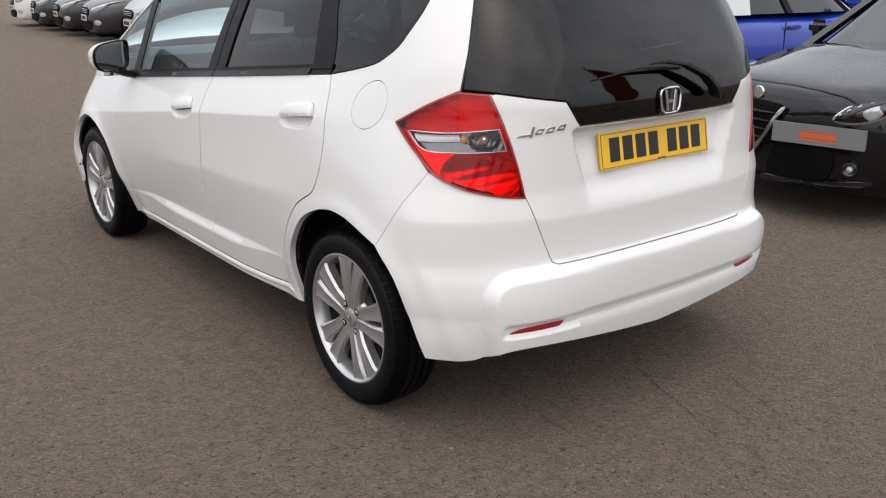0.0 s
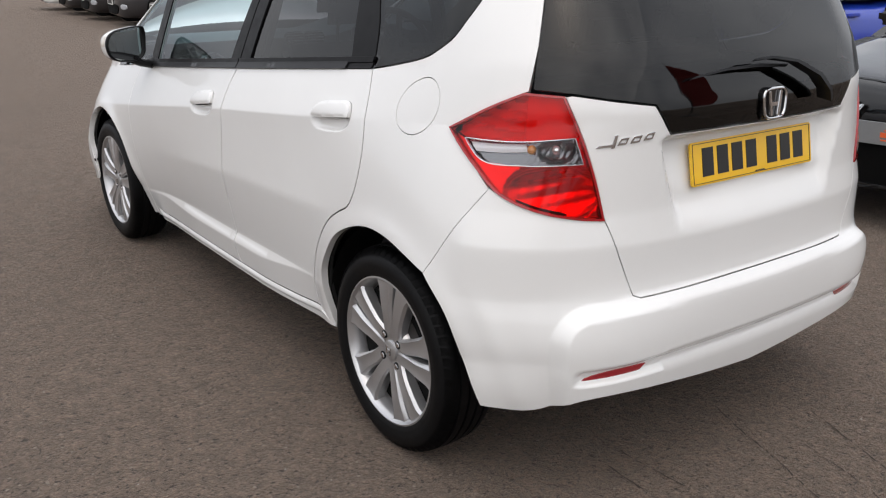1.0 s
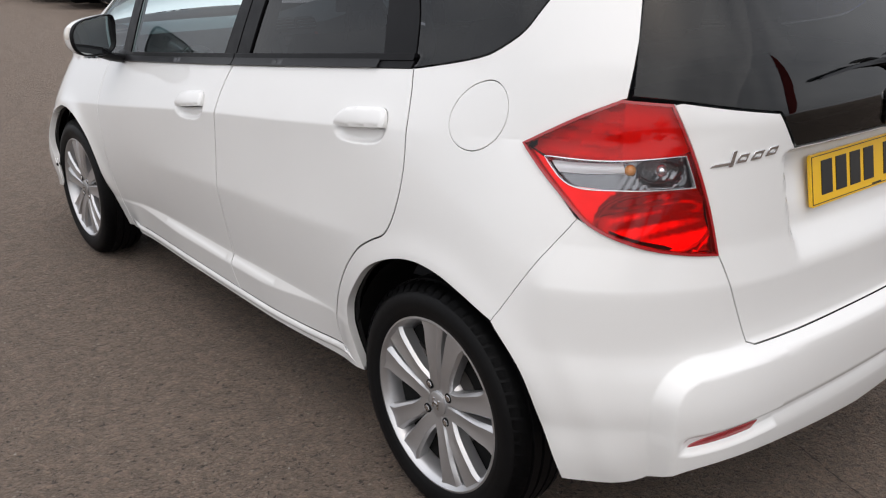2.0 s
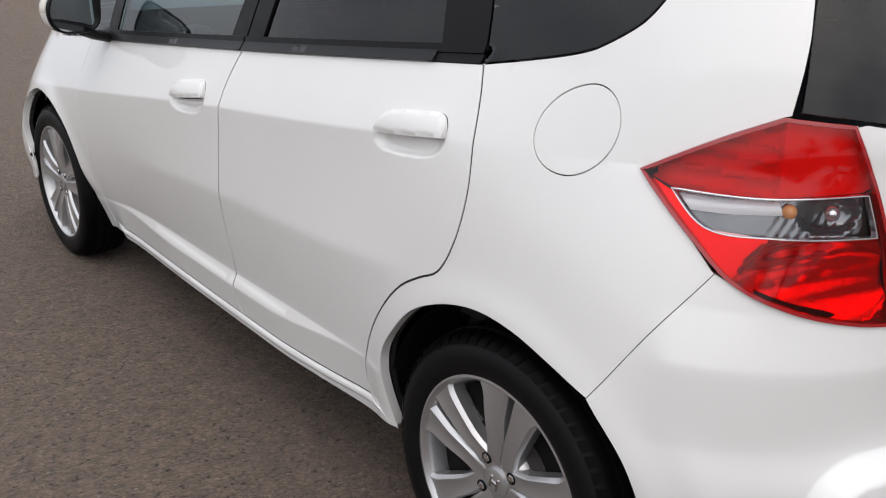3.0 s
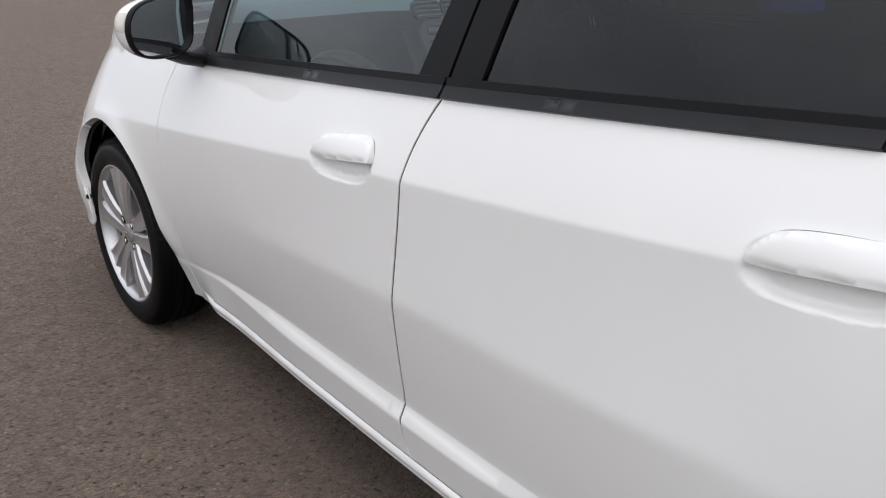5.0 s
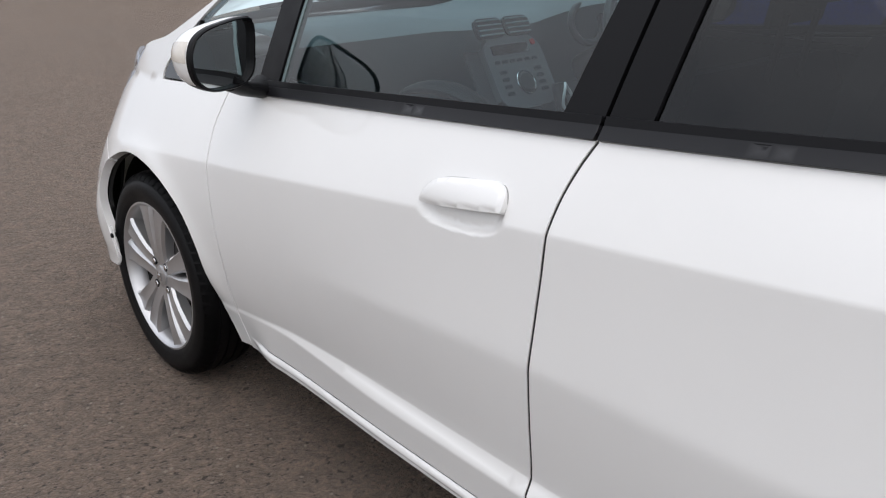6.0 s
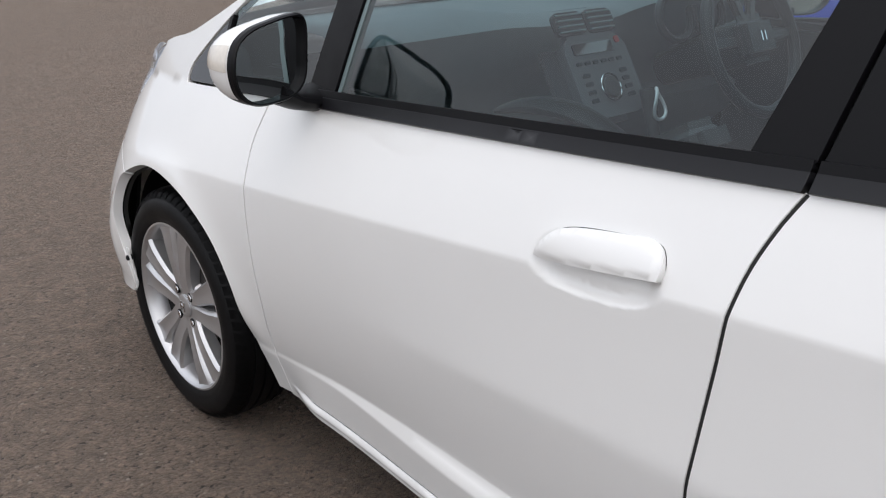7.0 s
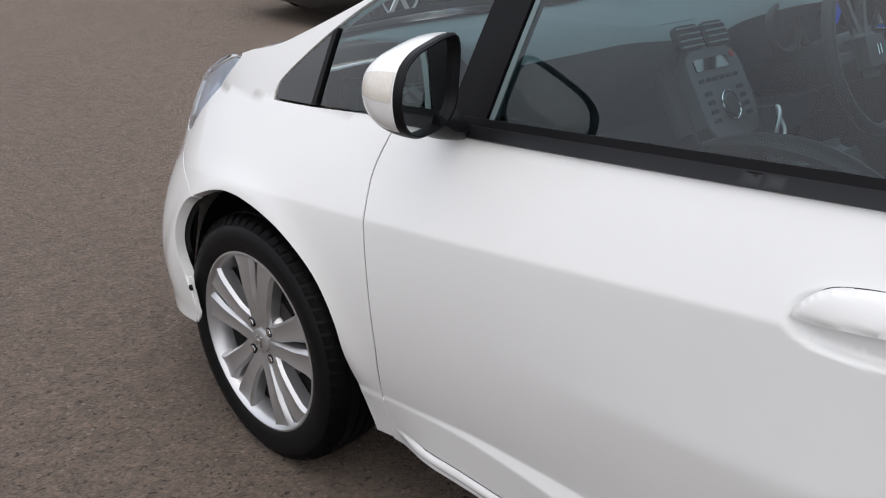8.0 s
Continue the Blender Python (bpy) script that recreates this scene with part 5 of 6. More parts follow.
# door pull on the near door card
def pull_mesh():
    bm = bmesh.new()
    rows = []
    for i in range(15):
        t = i / 14
        y, z = 1.50 - 0.27 * t, 0.955 + 0.050 * math.sin(math.pi * (0.12 + 0.80 * t)) ** 0.8
        h, w = 0.004 + 0.010 * math.sin(math.pi * t) ** 0.6, 0.006 + 0.016 * math.sin(math.pi * t) ** 0.6
        rows.append([bm.verts.new((-0.705 + w * math.cos(a), y, z + h * math.sin(a))) for a in [2 * math.pi * k / 12 for k in range(12)]])
    for r0, r1 in zip(rows, rows[1:]):
        for k in range(12):
            bm.faces.new((r0[k], r0[(k + 1) % 12], r1[(k + 1) % 12], r1[k]))
    bm.faces.new(rows[0])
    bm.faces.new(rows[-1][::-1])
    bmesh.ops.recalc_face_normals(bm, faces=bm.faces)
    return bm


part("door_pull", pull_mesh(), CABIN_DARK, car, "black curved door pull")
# gear lever surround
SATIN = material("satin_silver", (0.72, 0.73, 0.74), rough=0.3, metal=0.2, vary=0.0)
loop = [(0.030 * math.cos(a), 0.006 * math.sin(2 * a), 0.036 * math.sin(a)) for a in [2 * math.pi * k / 40 for k in range(40)]]
gear = part("gear_surround", soft_box(0.15, 0.36, 0.10, 0.03), CABIN_DARK, car, "dark gear lever console")
gear.matrix_basis = pose(0.04, 1.72, 0.70, -32)
part("chrome_ring", tube_ring(loop, 0.0042), SATIN, gear).matrix_basis = gear.matrix_basis.inverted() @ pose(0.060, 1.740, 0.832, -15, 0, 20)
bm = bmesh.new()
bmesh.ops.create_cone(bm, cap_ends=True, segments=12, radius1=0.012, radius2=0.02, depth=0.14)
part("gear_lever", bm, CABIN_DARK, gear).matrix_basis = pose(0.02, -0.02, 0.10, 15)
# steering wheel, on the right
loop = [(0.182 * math.cos(a), 0, 0.182 * math.sin(a)) for a in [2 * math.pi * k / 56 for k in range(56)]]
steer = part("steering_wheel", tube_ring(loop, 0.0155), CABIN_DARK, car, "dark steering wheel with silver spokes")
steer.matrix_basis = pose(0.363, 1.70, 0.955, -24)
part("wheel_boss", soft_box(0.15, 0.05, 0.12, 0.024), CABIN_DARK, steer)
for a in (0, 180, 250, 290):
    bm = soft_box(0.15, 0.018, 0.034, 0.008)
    bmesh.ops.translate(bm, verts=bm.verts, vec=(0.105, 0.006, 0))
    bmesh.ops.rotate(bm, verts=bm.verts, cent=(0, 0, 0), matrix=Matrix.Rotation(radians(a), 3, "Y"))
    part("wheel_spoke", bm, STEEL if a in (250, 290) else CABIN_DARK, steer)
for sx in (-1, 1):
    bm = bmesh.new()
    box(bm, sx * 0.008, -0.029, 0, 0.004, 0.004, 0.024)
    part("boss_emblem", bm, CHROME, steer)
bm = bmesh.new()
bmesh.ops.create_cone(bm, cap_ends=True, segments=20, radius1=0.045, radius2=0.06, depth=0.26, matrix=Matrix.Rotation(radians(90), 4, "X") @ Matrix.Translation((0, 0, -0.14)))
part("steering_column", bm, CABIN_DARK, steer)
# instrument cowl
loop = [(0.066 * math.cos(a), 0, 0.055 * math.sin(a)) for a in [2 * math.pi * k / 32 for k in range(32)]]
for x in (0.27, 0.41):
    part("dial_cowl", tube_ring(loop, 0.010), CABIN_DARK, cabin_dash).matrix_basis = pose(x, 1.865, 0.995, -20)


def seat_mesh(w, back):
    """One upholstered piece with side bolsters, cushion or backrest."""
    d, h = back
    bm = bmesh.new()
    nu, nv = 14, 14
    front, rear = [], []
    for j in range(nv + 1):
        v = j / nv
        fr, rr = [], []
        for i in range(nu + 1):
            u = 2 * i / nu - 1
            round_ = (1 - abs(u) ** 6) ** 0.5 * (1 - abs(2 * v - 1) ** 8) ** 0.5
            bolster = 0.035 * abs(u) ** 3
            fr.append(bm.verts.new((u * w / 2 * (1 - 0.10 * v * v), -(d * 0.5 + bolster) * round_, v * h)))
            rr.append(bm.verts.new((u * w / 2 * (1 - 0.10 * v * v), d * 0.4 * round_, v * h)))
        front.append(fr)
        rear.append(rr)
    for j in range(nv):
        for i in range(nu):
            bm.faces.new((front[j][i], front[j][i + 1], front[j + 1][i + 1], front[j + 1][i]))
            bm.faces.new((rear[j][i + 1], rear[j][i], rear[j + 1][i], rear[j + 1][i + 1]))
    bmesh.ops.remove_doubles(bm, verts=bm.verts, dist=1e-4)
    bmesh.ops.holes_fill(bm, edges=[e for e in bm.edges if e.is_boundary])
    bmesh.ops.recalc_face_normals(bm, faces=bm.faces)
    return bm


for sx in (-0.37, 0.37):
    cushion = part("seat_cushion", seat_mesh(0.50, (0.20, 0.50)), SEAT, car, "dark cloth front seat")
    cushion.matrix_basis = pose(sx, 1.10, 0.50, -97, 0, 180)
    back = part("seat_back", seat_mesh(0.48, (0.18, 0.60)), SEAT, cushion)
    back.matrix_basis = cushion.matrix_basis.inverted() @ pose(sx, 1.10, 0.50, -16, 0, 180)
    rest = part("headrest", soft_box(0.26, 0.10, 0.17, 0.045, 4), SEAT, cushion)
    rest.matrix_basis = cushion.matrix_basis.inverted() @ pose(sx, 0.895, 1.225, 10)
    for k in (-0.05, 0.05):
        bm = bmesh.new()
        bmesh.ops.create_cone(bm, cap_ends=True, segments=10, radius1=0.006, radius2=0.006, depth=0.16)
        part("headrest_post", bm, STEEL, cushion).matrix_basis = cushion.matrix_basis.inverted() @ pose(sx + k, 0.91, 1.08, 10)
bench = part("rear_bench", soft_box(1.25, 0.48, 0.16, 0.05, 3), SEAT, car, "dark cloth rear bench")
bench.matrix_basis = pose(0, 0.42, 0.52, -6)
part("bench_back", soft_box(1.25, 0.16, 0.62, 0.05, 3), SEAT, bench).matrix_basis = bench.matrix_basis.inverted() @ pose(0, 0.10, 0.80, 14)
for x in (-0.38, 0.0, 0.38):
    part("headrest", soft_box(0.25, 0.10, 0.15, 0.04, 3), SEAT, bench).matrix_basis = bench.matrix_basis.inverted() @ pose(x, 0.015, 1.17, 10)
# lining: floor, tunnel, door cards, boot, headlining
floor_in = part("cabin_floor", soft_box(1.40, 2.9, 0.04, 0.01, 1), CABIN_DARK, car)
floor_in.matrix_basis = pose(0, 0.95, 0.33)
for sx in (-1, 1):
    card = part("door_card", soft_box(0.05, 1.56, 0.62, 0.02, 2), CABIN_DARK, car, "dark inner door card")
    card.matrix_basis = pose(sx * 0.725, 1.195, 0.645)
    part("armrest", soft_box(0.07, 0.42, 0.05, 0.018, 2), CABIN_DARK, card).matrix_basis = pose(-sx * 0.05, 0.255, 0.03)
# inner pillar trims; the right one is overwide, to block light through the far window
for sx, y, w in ((-1, 0.93, 0.13), (1, 1.03, 0.24)):
    trim_ = part("pillar_trim", soft_box(0.05, w, 0.50, 0.02, 2), CABIN_DARK, car, "dark inner pillar trim")
    trim_.matrix_basis = pose(sx * 0.675, y, 1.20, 0, -sx * 20, 0)
shelf = part("parcel_shelf", soft_box(1.20, 0.50, 0.03, 0.01, 1), CABIN_DARK, car, "dark luggage cover")
shelf.matrix_basis = pose(0, -0.22, 0.98)
bulk = part("bulkhead", soft_box(1.30, 0.05, 0.6, 0.01, 1), CABIN_DARK, car)
bulk.matrix_basis = pose(0, 2.35, 0.62)


def lining_point(u, v):
    x, y, z = roof_point(u, 0.03 + v * 0.93)
    return (x * 0.96, y, z - 0.03)


sheet("headlining", lining_point, 12, 12, CABIN_GREY)


# ---- the lot ----
def flat_ground():
    bm = bmesh.new()
    bmesh.ops.create_grid(bm, x_segments=60, y_segments=60, size=400)
    return bm


ground = tagged(part("ground", flat_ground(), ASPHALT, None), "brown-grey worn tarmac of a car lot", "ground", kind="structure")
CRACK = material("tarmac_crack", (0.045, 0.038, 0.033), rough=0.95, vary=0.3, scale=90, spec=0.1)


def crack(a, b, width, seed):
    """A thin ragged score in the tarmac, broken here and there."""
    rnd = random.Random(seed)
    a, b = Vector(a), Vector(b)
    n = int((b - a).length / 0.012)
    side = (b - a).normalized().orthogonal()
    verts, faces, off = [], [], 0.0
    for i in range(n + 1):
        off = off * 0.93 + rnd.uniform(-0.0025, 0.0025)
        w = width * rnd.uniform(0.3, 1.0) * min(1, 6 * i / n, 6 * (n - i) / n + 0.05)
        p = a + (b - a) * (i / n) + side * off
        verts += [(*(p + side * w), 0.003), (*(p - side * w), 0.003)]
        if i and rnd.random() > 0.16:
            k = 2 * i
            faces.append((k - 2, k - 1, k + 1, k))
    link_mesh("crack", verts, faces, CRACK, ground, smooth=False)


for k, (a, b, w) in enumerate((((-0.377, -0.20), (-0.374, -0.66), 0.0028), ((-0.285, -0.30), (-0.276, -0.76), 0.0026), ((0.19, -0.36), (-0.075, -1.02), 0.0026), ((0.20, -0.70), (0.09, -1.04), 0.0022), ((0.42, -0.55), (0.22, -1.05), 0.0020))):
    crack(a, b, w, 40 + k)

CHIP = material("pale_stone_chip", (0.42, 0.39, 0.35), rough=0.8, vary=0.3, scale=40)


def chips():
    """Loose pale grit strewn on the tarmac."""
    rnd = random.Random(12)
    verts, faces = [], []
    for k in range(420):
        if k % 3:
            x, y = rnd.uniform(-3.2, -0.9), rnd.uniform(-1.0, 6.0)
        else:
            x, y = rnd.uniform(-1.6, 2.6), rnd.uniform(-2.2, -0.35)
        r = 0.0016 + 0.0030 * rnd.random() ** 3
        turn, i = rnd.uniform(0, 3), len(verts)
        for q in range(5):
            ang = turn + 2 * math.pi * q / 5
            f = rnd.uniform(0.7, 1.2)
            verts.append((x + r * f * math.cos(ang), y + r * f * math.sin(ang), 0.0))
        verts.append((x + r * 0.2, y, r * 0.9))
        faces += [(i + q, i + (q + 1) % 5, i + 5) for q in range(5)]
    return verts, faces


tagged(link_mesh("loose_grit", *chips(), CHIP, None, smooth=False), "pale loose grit strewn on the tarmac", "grit", kind="stuff")


# ---- other cars on the lot ----
def smooth_loft(rows, close=True):
    verts, faces, n = [v for r in rows for v in r], [], len(rows[0])
    for i in range(len(rows) - 1):
        for k in range(n - (0 if close else 1)):
            m = (k + 1) % n
            faces.append((i * n + k, (i + 1) * n + k, (i + 1) * n + m, i * n + m))
    return from_lists(verts, faces)


def paint(name, color, rough=0.35, metal=0.0, spec=0.5):
    return material(name, color, rough=rough, metal=metal, spec=spec, coat=1.0, vary=0.03, scale=6)


DARK_GLASS = material("dark_car_glass", (0.012, 0.014, 0.016), rough=0.06, coat=0.5, vary=0.0)
LAMP_GLASS = material("lamp_unit_glass", (0.45, 0.47, 0.50), rough=0.12, metal=0.3, coat=1.0, vary=0.25, scale=30)
BLACK_MESH = material("black_grille_mesh", (0.004, 0.004, 0.004), rough=0.75, spec=0.08, vary=0.1)
PALE_PLATE = material("pale_number_plate", (0.72, 0.72, 0.70), rough=0.4, vary=0.03)


class Shape:
    """Outline of a parked car; nose at y = 0 looking to -y."""

    def __init__(self, length=4.2, width=1.78, height=1.46, hood=0.92, nose=0.62, cowl=1.12, tail=0.95):
        self.length, self.half, self.height = length, width / 2, height
        L = length
        h = width / 2
        self.w = curve([0, 0.03, 0.08, 0.18, 0.38, 0.8, 1.6, L - 1.0, L - 0.35, L - 0.08, L], [h * 0.32, h * 0.52, h * 0.68, h * 0.83, h * 0.94, h * 0.985, h, h * 0.99, h * 0.95, h * 0.86, h * 0.76])
        self.top = curve([0, 0.03, 0.10, 0.35, 0.8, cowl, 1.8, L - 0.6, L - 0.06, L], [nose - 0.04, nose + 0.03, nose + 0.09, hood - 0.08, hood - 0.02, hood + 0.05, 0.96, 0.98, tail, tail - 0.25])
        self.low = curve([0, 0.1, 0.6, L - 0.5, L], [0.24, 0.19, 0.18, 0.20, 0.32])
        self.cowl, self.hood = cowl, hood

    def row(self, y):
        w, t, b = float(self.w(y)), float(self.top(y)), float(self.low(y))
        crown = 0.05 + 0.03 * min(1, y / 0.6)
        s = t - crown - 0.05
        half = [(0.55 * w, b - 0.0), (0.90 * w, b), (0.965 * w, b + 0.06), (0.985 * w, b + 0.18), (1.0 * w, (b + s) / 2 + 0.02), (0.992 * w, s - 0.08), (0.965 * w, s), (0.92 * w, s + 0.035), (0.80 * w, t - crown * 0.62), (0.55 * w, t - crown * 0.28), (0.28 * w, t - crown * 0.06)]
        return [(x, y, z) for x, z in half] + [(-x, y, z) for x, z in half[::-1]]


def parked_car(name, label, color_mat, shape, where, plate_mat=PALE_PLATE, lamps=True, group=""):
    root = tagged(new(name), label, "car", group)
    L = shape.length
    ys = [0, 0.012, 0.03, 0.05, 0.08, 0.12, 0.17, 0.24, 0.35, 0.5, 0.7, 0.9, 1.1, 1.4, 1.9, 2.5, L - 1.0, L - 0.6, L - 0.35, L - 0.2, L - 0.1, L - 0.04, L]
    bm = smooth_loft([shape.row(y) for y in ys])
    bmesh.ops.holes_fill(bm, edges=[e for e in bm.edges if e.is_boundary])
    bmesh.ops.recalc_face_normals(bm, faces=bm.faces)
    body = part("body", bm, color_mat, root, angle=60)
    # greenhouse: glass below, painted roof above
    def ring(z, t):
        hw = (shape.half - 0.06) * (1 - 0.26 * t)
        y0, y1 = shape.cowl - 0.04 + 0.78 * t, L - 0.16 - 0.62 * t ** 1.3
        pts = []
        for k in range(40):
            a = 2 * math.pi * k / 40
            c, s_ = math.cos(a), math.sin(a)
            pts.append((hw * math.copysign(abs(c) ** 0.42, c), (y0 + y1) / 2 + (y1 - y0) / 2 * math.copysign(abs(s_) ** 0.42, s_), z))
        return pts
    z0 = shape.hood - 0.02
    zr = shape.height
    glass = part("glasshouse", smooth_loft([ring(z0 + (zr - 0.07 - z0) * k / 5, k / 5) for k in range(6)]), DARK_GLASS, root, "dark car windows")
    rows = [ring(zr - 0.07, 1.0)]
    for f, dz in ((0.97, 0.03), (0.85, 0.055), (0.55, 0.068), (0.15, 0.07)):
        base = ring(zr - 0.07 + dz, 1.0)
        cy = sum(p[1] for p in base) / len(base)
        rows.append([(p[0] * f, cy + (p[1] - cy) * f, p[2]) for p in base])
    bm = smooth_loft(rows)
    bmesh.ops.holes_fill(bm, edges=[e for e in bm.edges if e.is_boundary])
    bmesh.ops.recalc_face_normals(bm, faces=bm.faces)
    part("roof", bm, color_mat, root, angle=60)
    # pillars
    for sx in (-1, 1):
        for k0, mat_ in ((0, color_mat), (1, TRIM), (2, color_mat)):
            bm = bmesh.new()
            pts = []
            for t in (0, 0.25, 0.5, 0.75, 1.0):
                z = z0 + (zr - 0.06 - z0) * t
                hw = (shape.half - 0.06) * (1 - 0.26 * t) + 0.006
                y0, y1 = shape.cowl - 0.04 + 0.78 * t, L - 0.16 - 0.62 * t ** 1.3
                y = (y0 + 0.16, (y0 + y1) / 2 - 0.1, y1 - 0.30)[k0]
                wd = (0.04, 0.04, 0.10)[k0]
                pts.append((sx * (hw - (0.035 if k0 != 1 else 0)), y, z, wd))
            rows = [[(x + sx * 0.012, y - wd, z), (x + sx * 0.012, y + wd, z), (x - sx * 0.06, y + wd, z), (x - sx * 0.06, y - wd, z)] for x, y, z, wd in pts]
            part("pillar", smooth_loft(rows), mat_, root)
    # wheels in dark arches
    for sx in (-1, 1):
        for y in (0.84, L - 0.80):
            w = float(shape.w(y))
            prof = [(-0.01, 0.0), (-0.01, 0.345), (0.03, 0.345), (0.03, 0.0)]
            hole = part("wheel_arch", from_lists(*lathe(prof, 0, 0, 36)), ARCH, root)
            hole.matrix_basis = pose(sx * (w - 0.005), y, 0.32, 0, 0, 0 if sx < 0 else 180)
            tyre = part("wheel", from_lists(*lathe([(-0.03, 0.215), (-0.035, 0.26), (-0.02, 0.305), (0.02, 0.31), (0.05, 0.31), (0.05, 0.215)], 0, 0, 40)), RUBBER, root, "wheel with black tyre")
            tyre.matrix_basis = pose(sx * (w - 0.01), y, 0.31, 0, 0, 0 if sx < 0 else 180)
            bm = from_lists(*lathe([(-0.028, 0.195), (-0.032, 0.215), (0.0, 0.215), (0.01, 0.19)], 0, 0, 36))
            part("rim", bm, ALLOY, tyre)
            for k in range(6):
                bm = soft_box(0.02, 0.165, 0.05, 0.006, 1)
                bmesh.ops.translate(bm, verts=bm.verts, vec=(-0.018, 0.105, 0))
                bmesh.ops.rotate(bm, verts=bm.verts, cent=(0, 0, 0), matrix=Matrix.Rotation(2 * math.pi * k / 6, 3, "X"))
                part("spoke", bm, ALLOY, tyre)
    for sx in (-1, 1):
        m = part("door_mirror", soft_box(0.17, 0.10, 0.12, 0.04, 3), color_mat, root)
        m.matrix_basis = pose(sx * (shape.half + 0.06), shape.cowl + 0.42, shape.hood + 0.09)
        for y in (shape.cowl + 1.22, shape.cowl + 2.12):
            h = part("door_handle", soft_box(0.035, 0.20, 0.035, 0.012, 2), color_mat, root)
            h.matrix_basis = pose(sx * (float(shape.w(y)) + 0.004), y, shape.hood - 0.16)
        for y in (shape.cowl + 0.25, shape.cowl + 1.34):
            bm = bmesh.new()
            box(bm, 0, 0, 0, 0.012, 0.006, 0.60)
            g = part("door_seam", bm, GAP, root)
            g.matrix_basis = pose(sx * (float(shape.w(y)) - 0.004), y, 0.56)
    root.matrix_basis = where
    return root


def patch(name, root, shape, outline, mat_, lift=0.012, depth=0.03, label=""):
    """A piece laid on the nose, from an outline in (x, z)."""
    pts = line(outline, closed=True, corners=())
    bm = bmesh.new()
    def put(p, out):
        ys = np.linspace(0, 1.0, 500)
        full = np.maximum(shape.w(ys), 1e-3)
        over = shape.top(ys) - 0.08 * np.clip(np.abs(p[0]) / full, 0, 1) ** 2 - 0.01
        fits = (over >= p[1]) & (shape.w(ys) * 0.99 >= abs(p[0]))
        return (p[0], float(ys[int(np.argmax(fits)) if fits.any() else -1]) - out, p[1])
    front = [bm.verts.new(put(p, lift)) for p in pts]
    back = [bm.verts.new(put(p, lift - depth)) for p in pts]
    c = pts.mean(0)
    mid = bm.verts.new(put(c, lift + 0.004))
    n = len(pts)
    rings = [front] + [[bm.verts.new(put(c + (p - c) * f, lift + 0.004)) for p in pts] for f in (0.75, 0.5, 0.25)]
    for i in range(n):
        j = (i + 1) % n
        bm.faces.new((front[i], back[i], back[j], front[j]))
        for r0, r1 in zip(rings, rings[1:]):
            bm.faces.new((r0[i], r0[j], r1[j], r1[i]))
        bm.faces.new((rings[-1][i], rings[-1][j], mid))
    bmesh.ops.recalc_face_normals(bm, faces=bm.faces)
    return part(name, bm, mat_, root, label)


def plain_front(root, shape, grille=0.40, plate=True, chrome=True):
    """Grille, lamps, plate and lower intake of an ordinary car."""
    n = shape.top(0.03)
    g = patch("grille", root, shape, [(-grille, n - 0.04), (0, n - 0.02), (grille, n - 0.04), (grille * 0.9, n - 0.15), (0, n - 0.17), (-grille * 0.9, n - 0.15)], BLACK_MESH)
    for k in range(3):
        z = n - 0.06 - 0.03 * k
        patch("grille_bar", g, shape, [(-grille * 0.9, z), (0, z + 0.015), (grille * 0.9, z), (0, z + 0.003)], CHROME if chrome else TRIM, lift=0.02)
    patch("intake", root, shape, [(-0.50, 0.40), (0, 0.42), (0.50, 0.40), (0.46, 0.27), (0, 0.25), (-0.46, 0.27)], BLACK_MESH)
    for sx in (-1, 1):
        patch("headlamp", root, shape, [(sx * 0.50, n - 0.03), (sx * 0.66, n + 0.03), (sx * 0.79, n + 0.11), (sx * 0.80, n + 0.02), (sx * 0.70, n - 0.08), (sx * 0.54, n - 0.10)], LAMP_GLASS, label="clear headlamp unit")
        patch("fog_lamp", root, shape, [(sx * 0.60, 0.42), (sx * 0.66, 0.44), (sx * 0.72, 0.42), (sx * 0.72, 0.36), (sx * 0.66, 0.34), (sx * 0.60, 0.36)], LAMP_GLASS)
    if plate:
        p = part("number_plate", rounded_plate(0.52, 0.11, 0.012, 0.008), PALE_PLATE, root, "pale number plate with plain bars")
        p.matrix_basis = pose(0, -0.02, 0.47)
        bm = bmesh.new()
        box(bm, 0, -0.007, 0, 0.42, 0.003, 0.07)
        part("plate_bar", bm, BLACK_INK, p)


# black hatchback beside the white one, its nose with a shield grille
black = paint("black_metallic_paint", (0.0035, 0.0032, 0.004), rough=0.5, spec=0.05)
shp = Shape(4.35, 1.80, 1.46, hood=0.88, nose=0.66, cowl=1.20)
black_car = parked_car("hatchback_car", "black hatchback with a shield grille and grey plate", black, shp, pose(2.50, 0.70, 0, 0, 0, -100))
shield = [(0, 0.33), (0.10, 0.46), (0.21, 0.635), (0.12, 0.655), (0, 0.66), (-0.12, 0.655), (-0.21, 0.635), (-0.10, 0.46)]
g = patch("shield_grille", black_car, shp, shield, BLACK_MESH, lift=0.02, label="dark shield grille with chrome edge")
for z, w in ((0.60, 0.17), (0.55, 0.145), (0.50, 0.115), (0.45, 0.085), (0.40, 0.05)):
    patch("grille_bar", g, shp, [(-w, z), (0, z + 0.006), (w, z), (0, z - 0.006)], STEEL, lift=0.032)
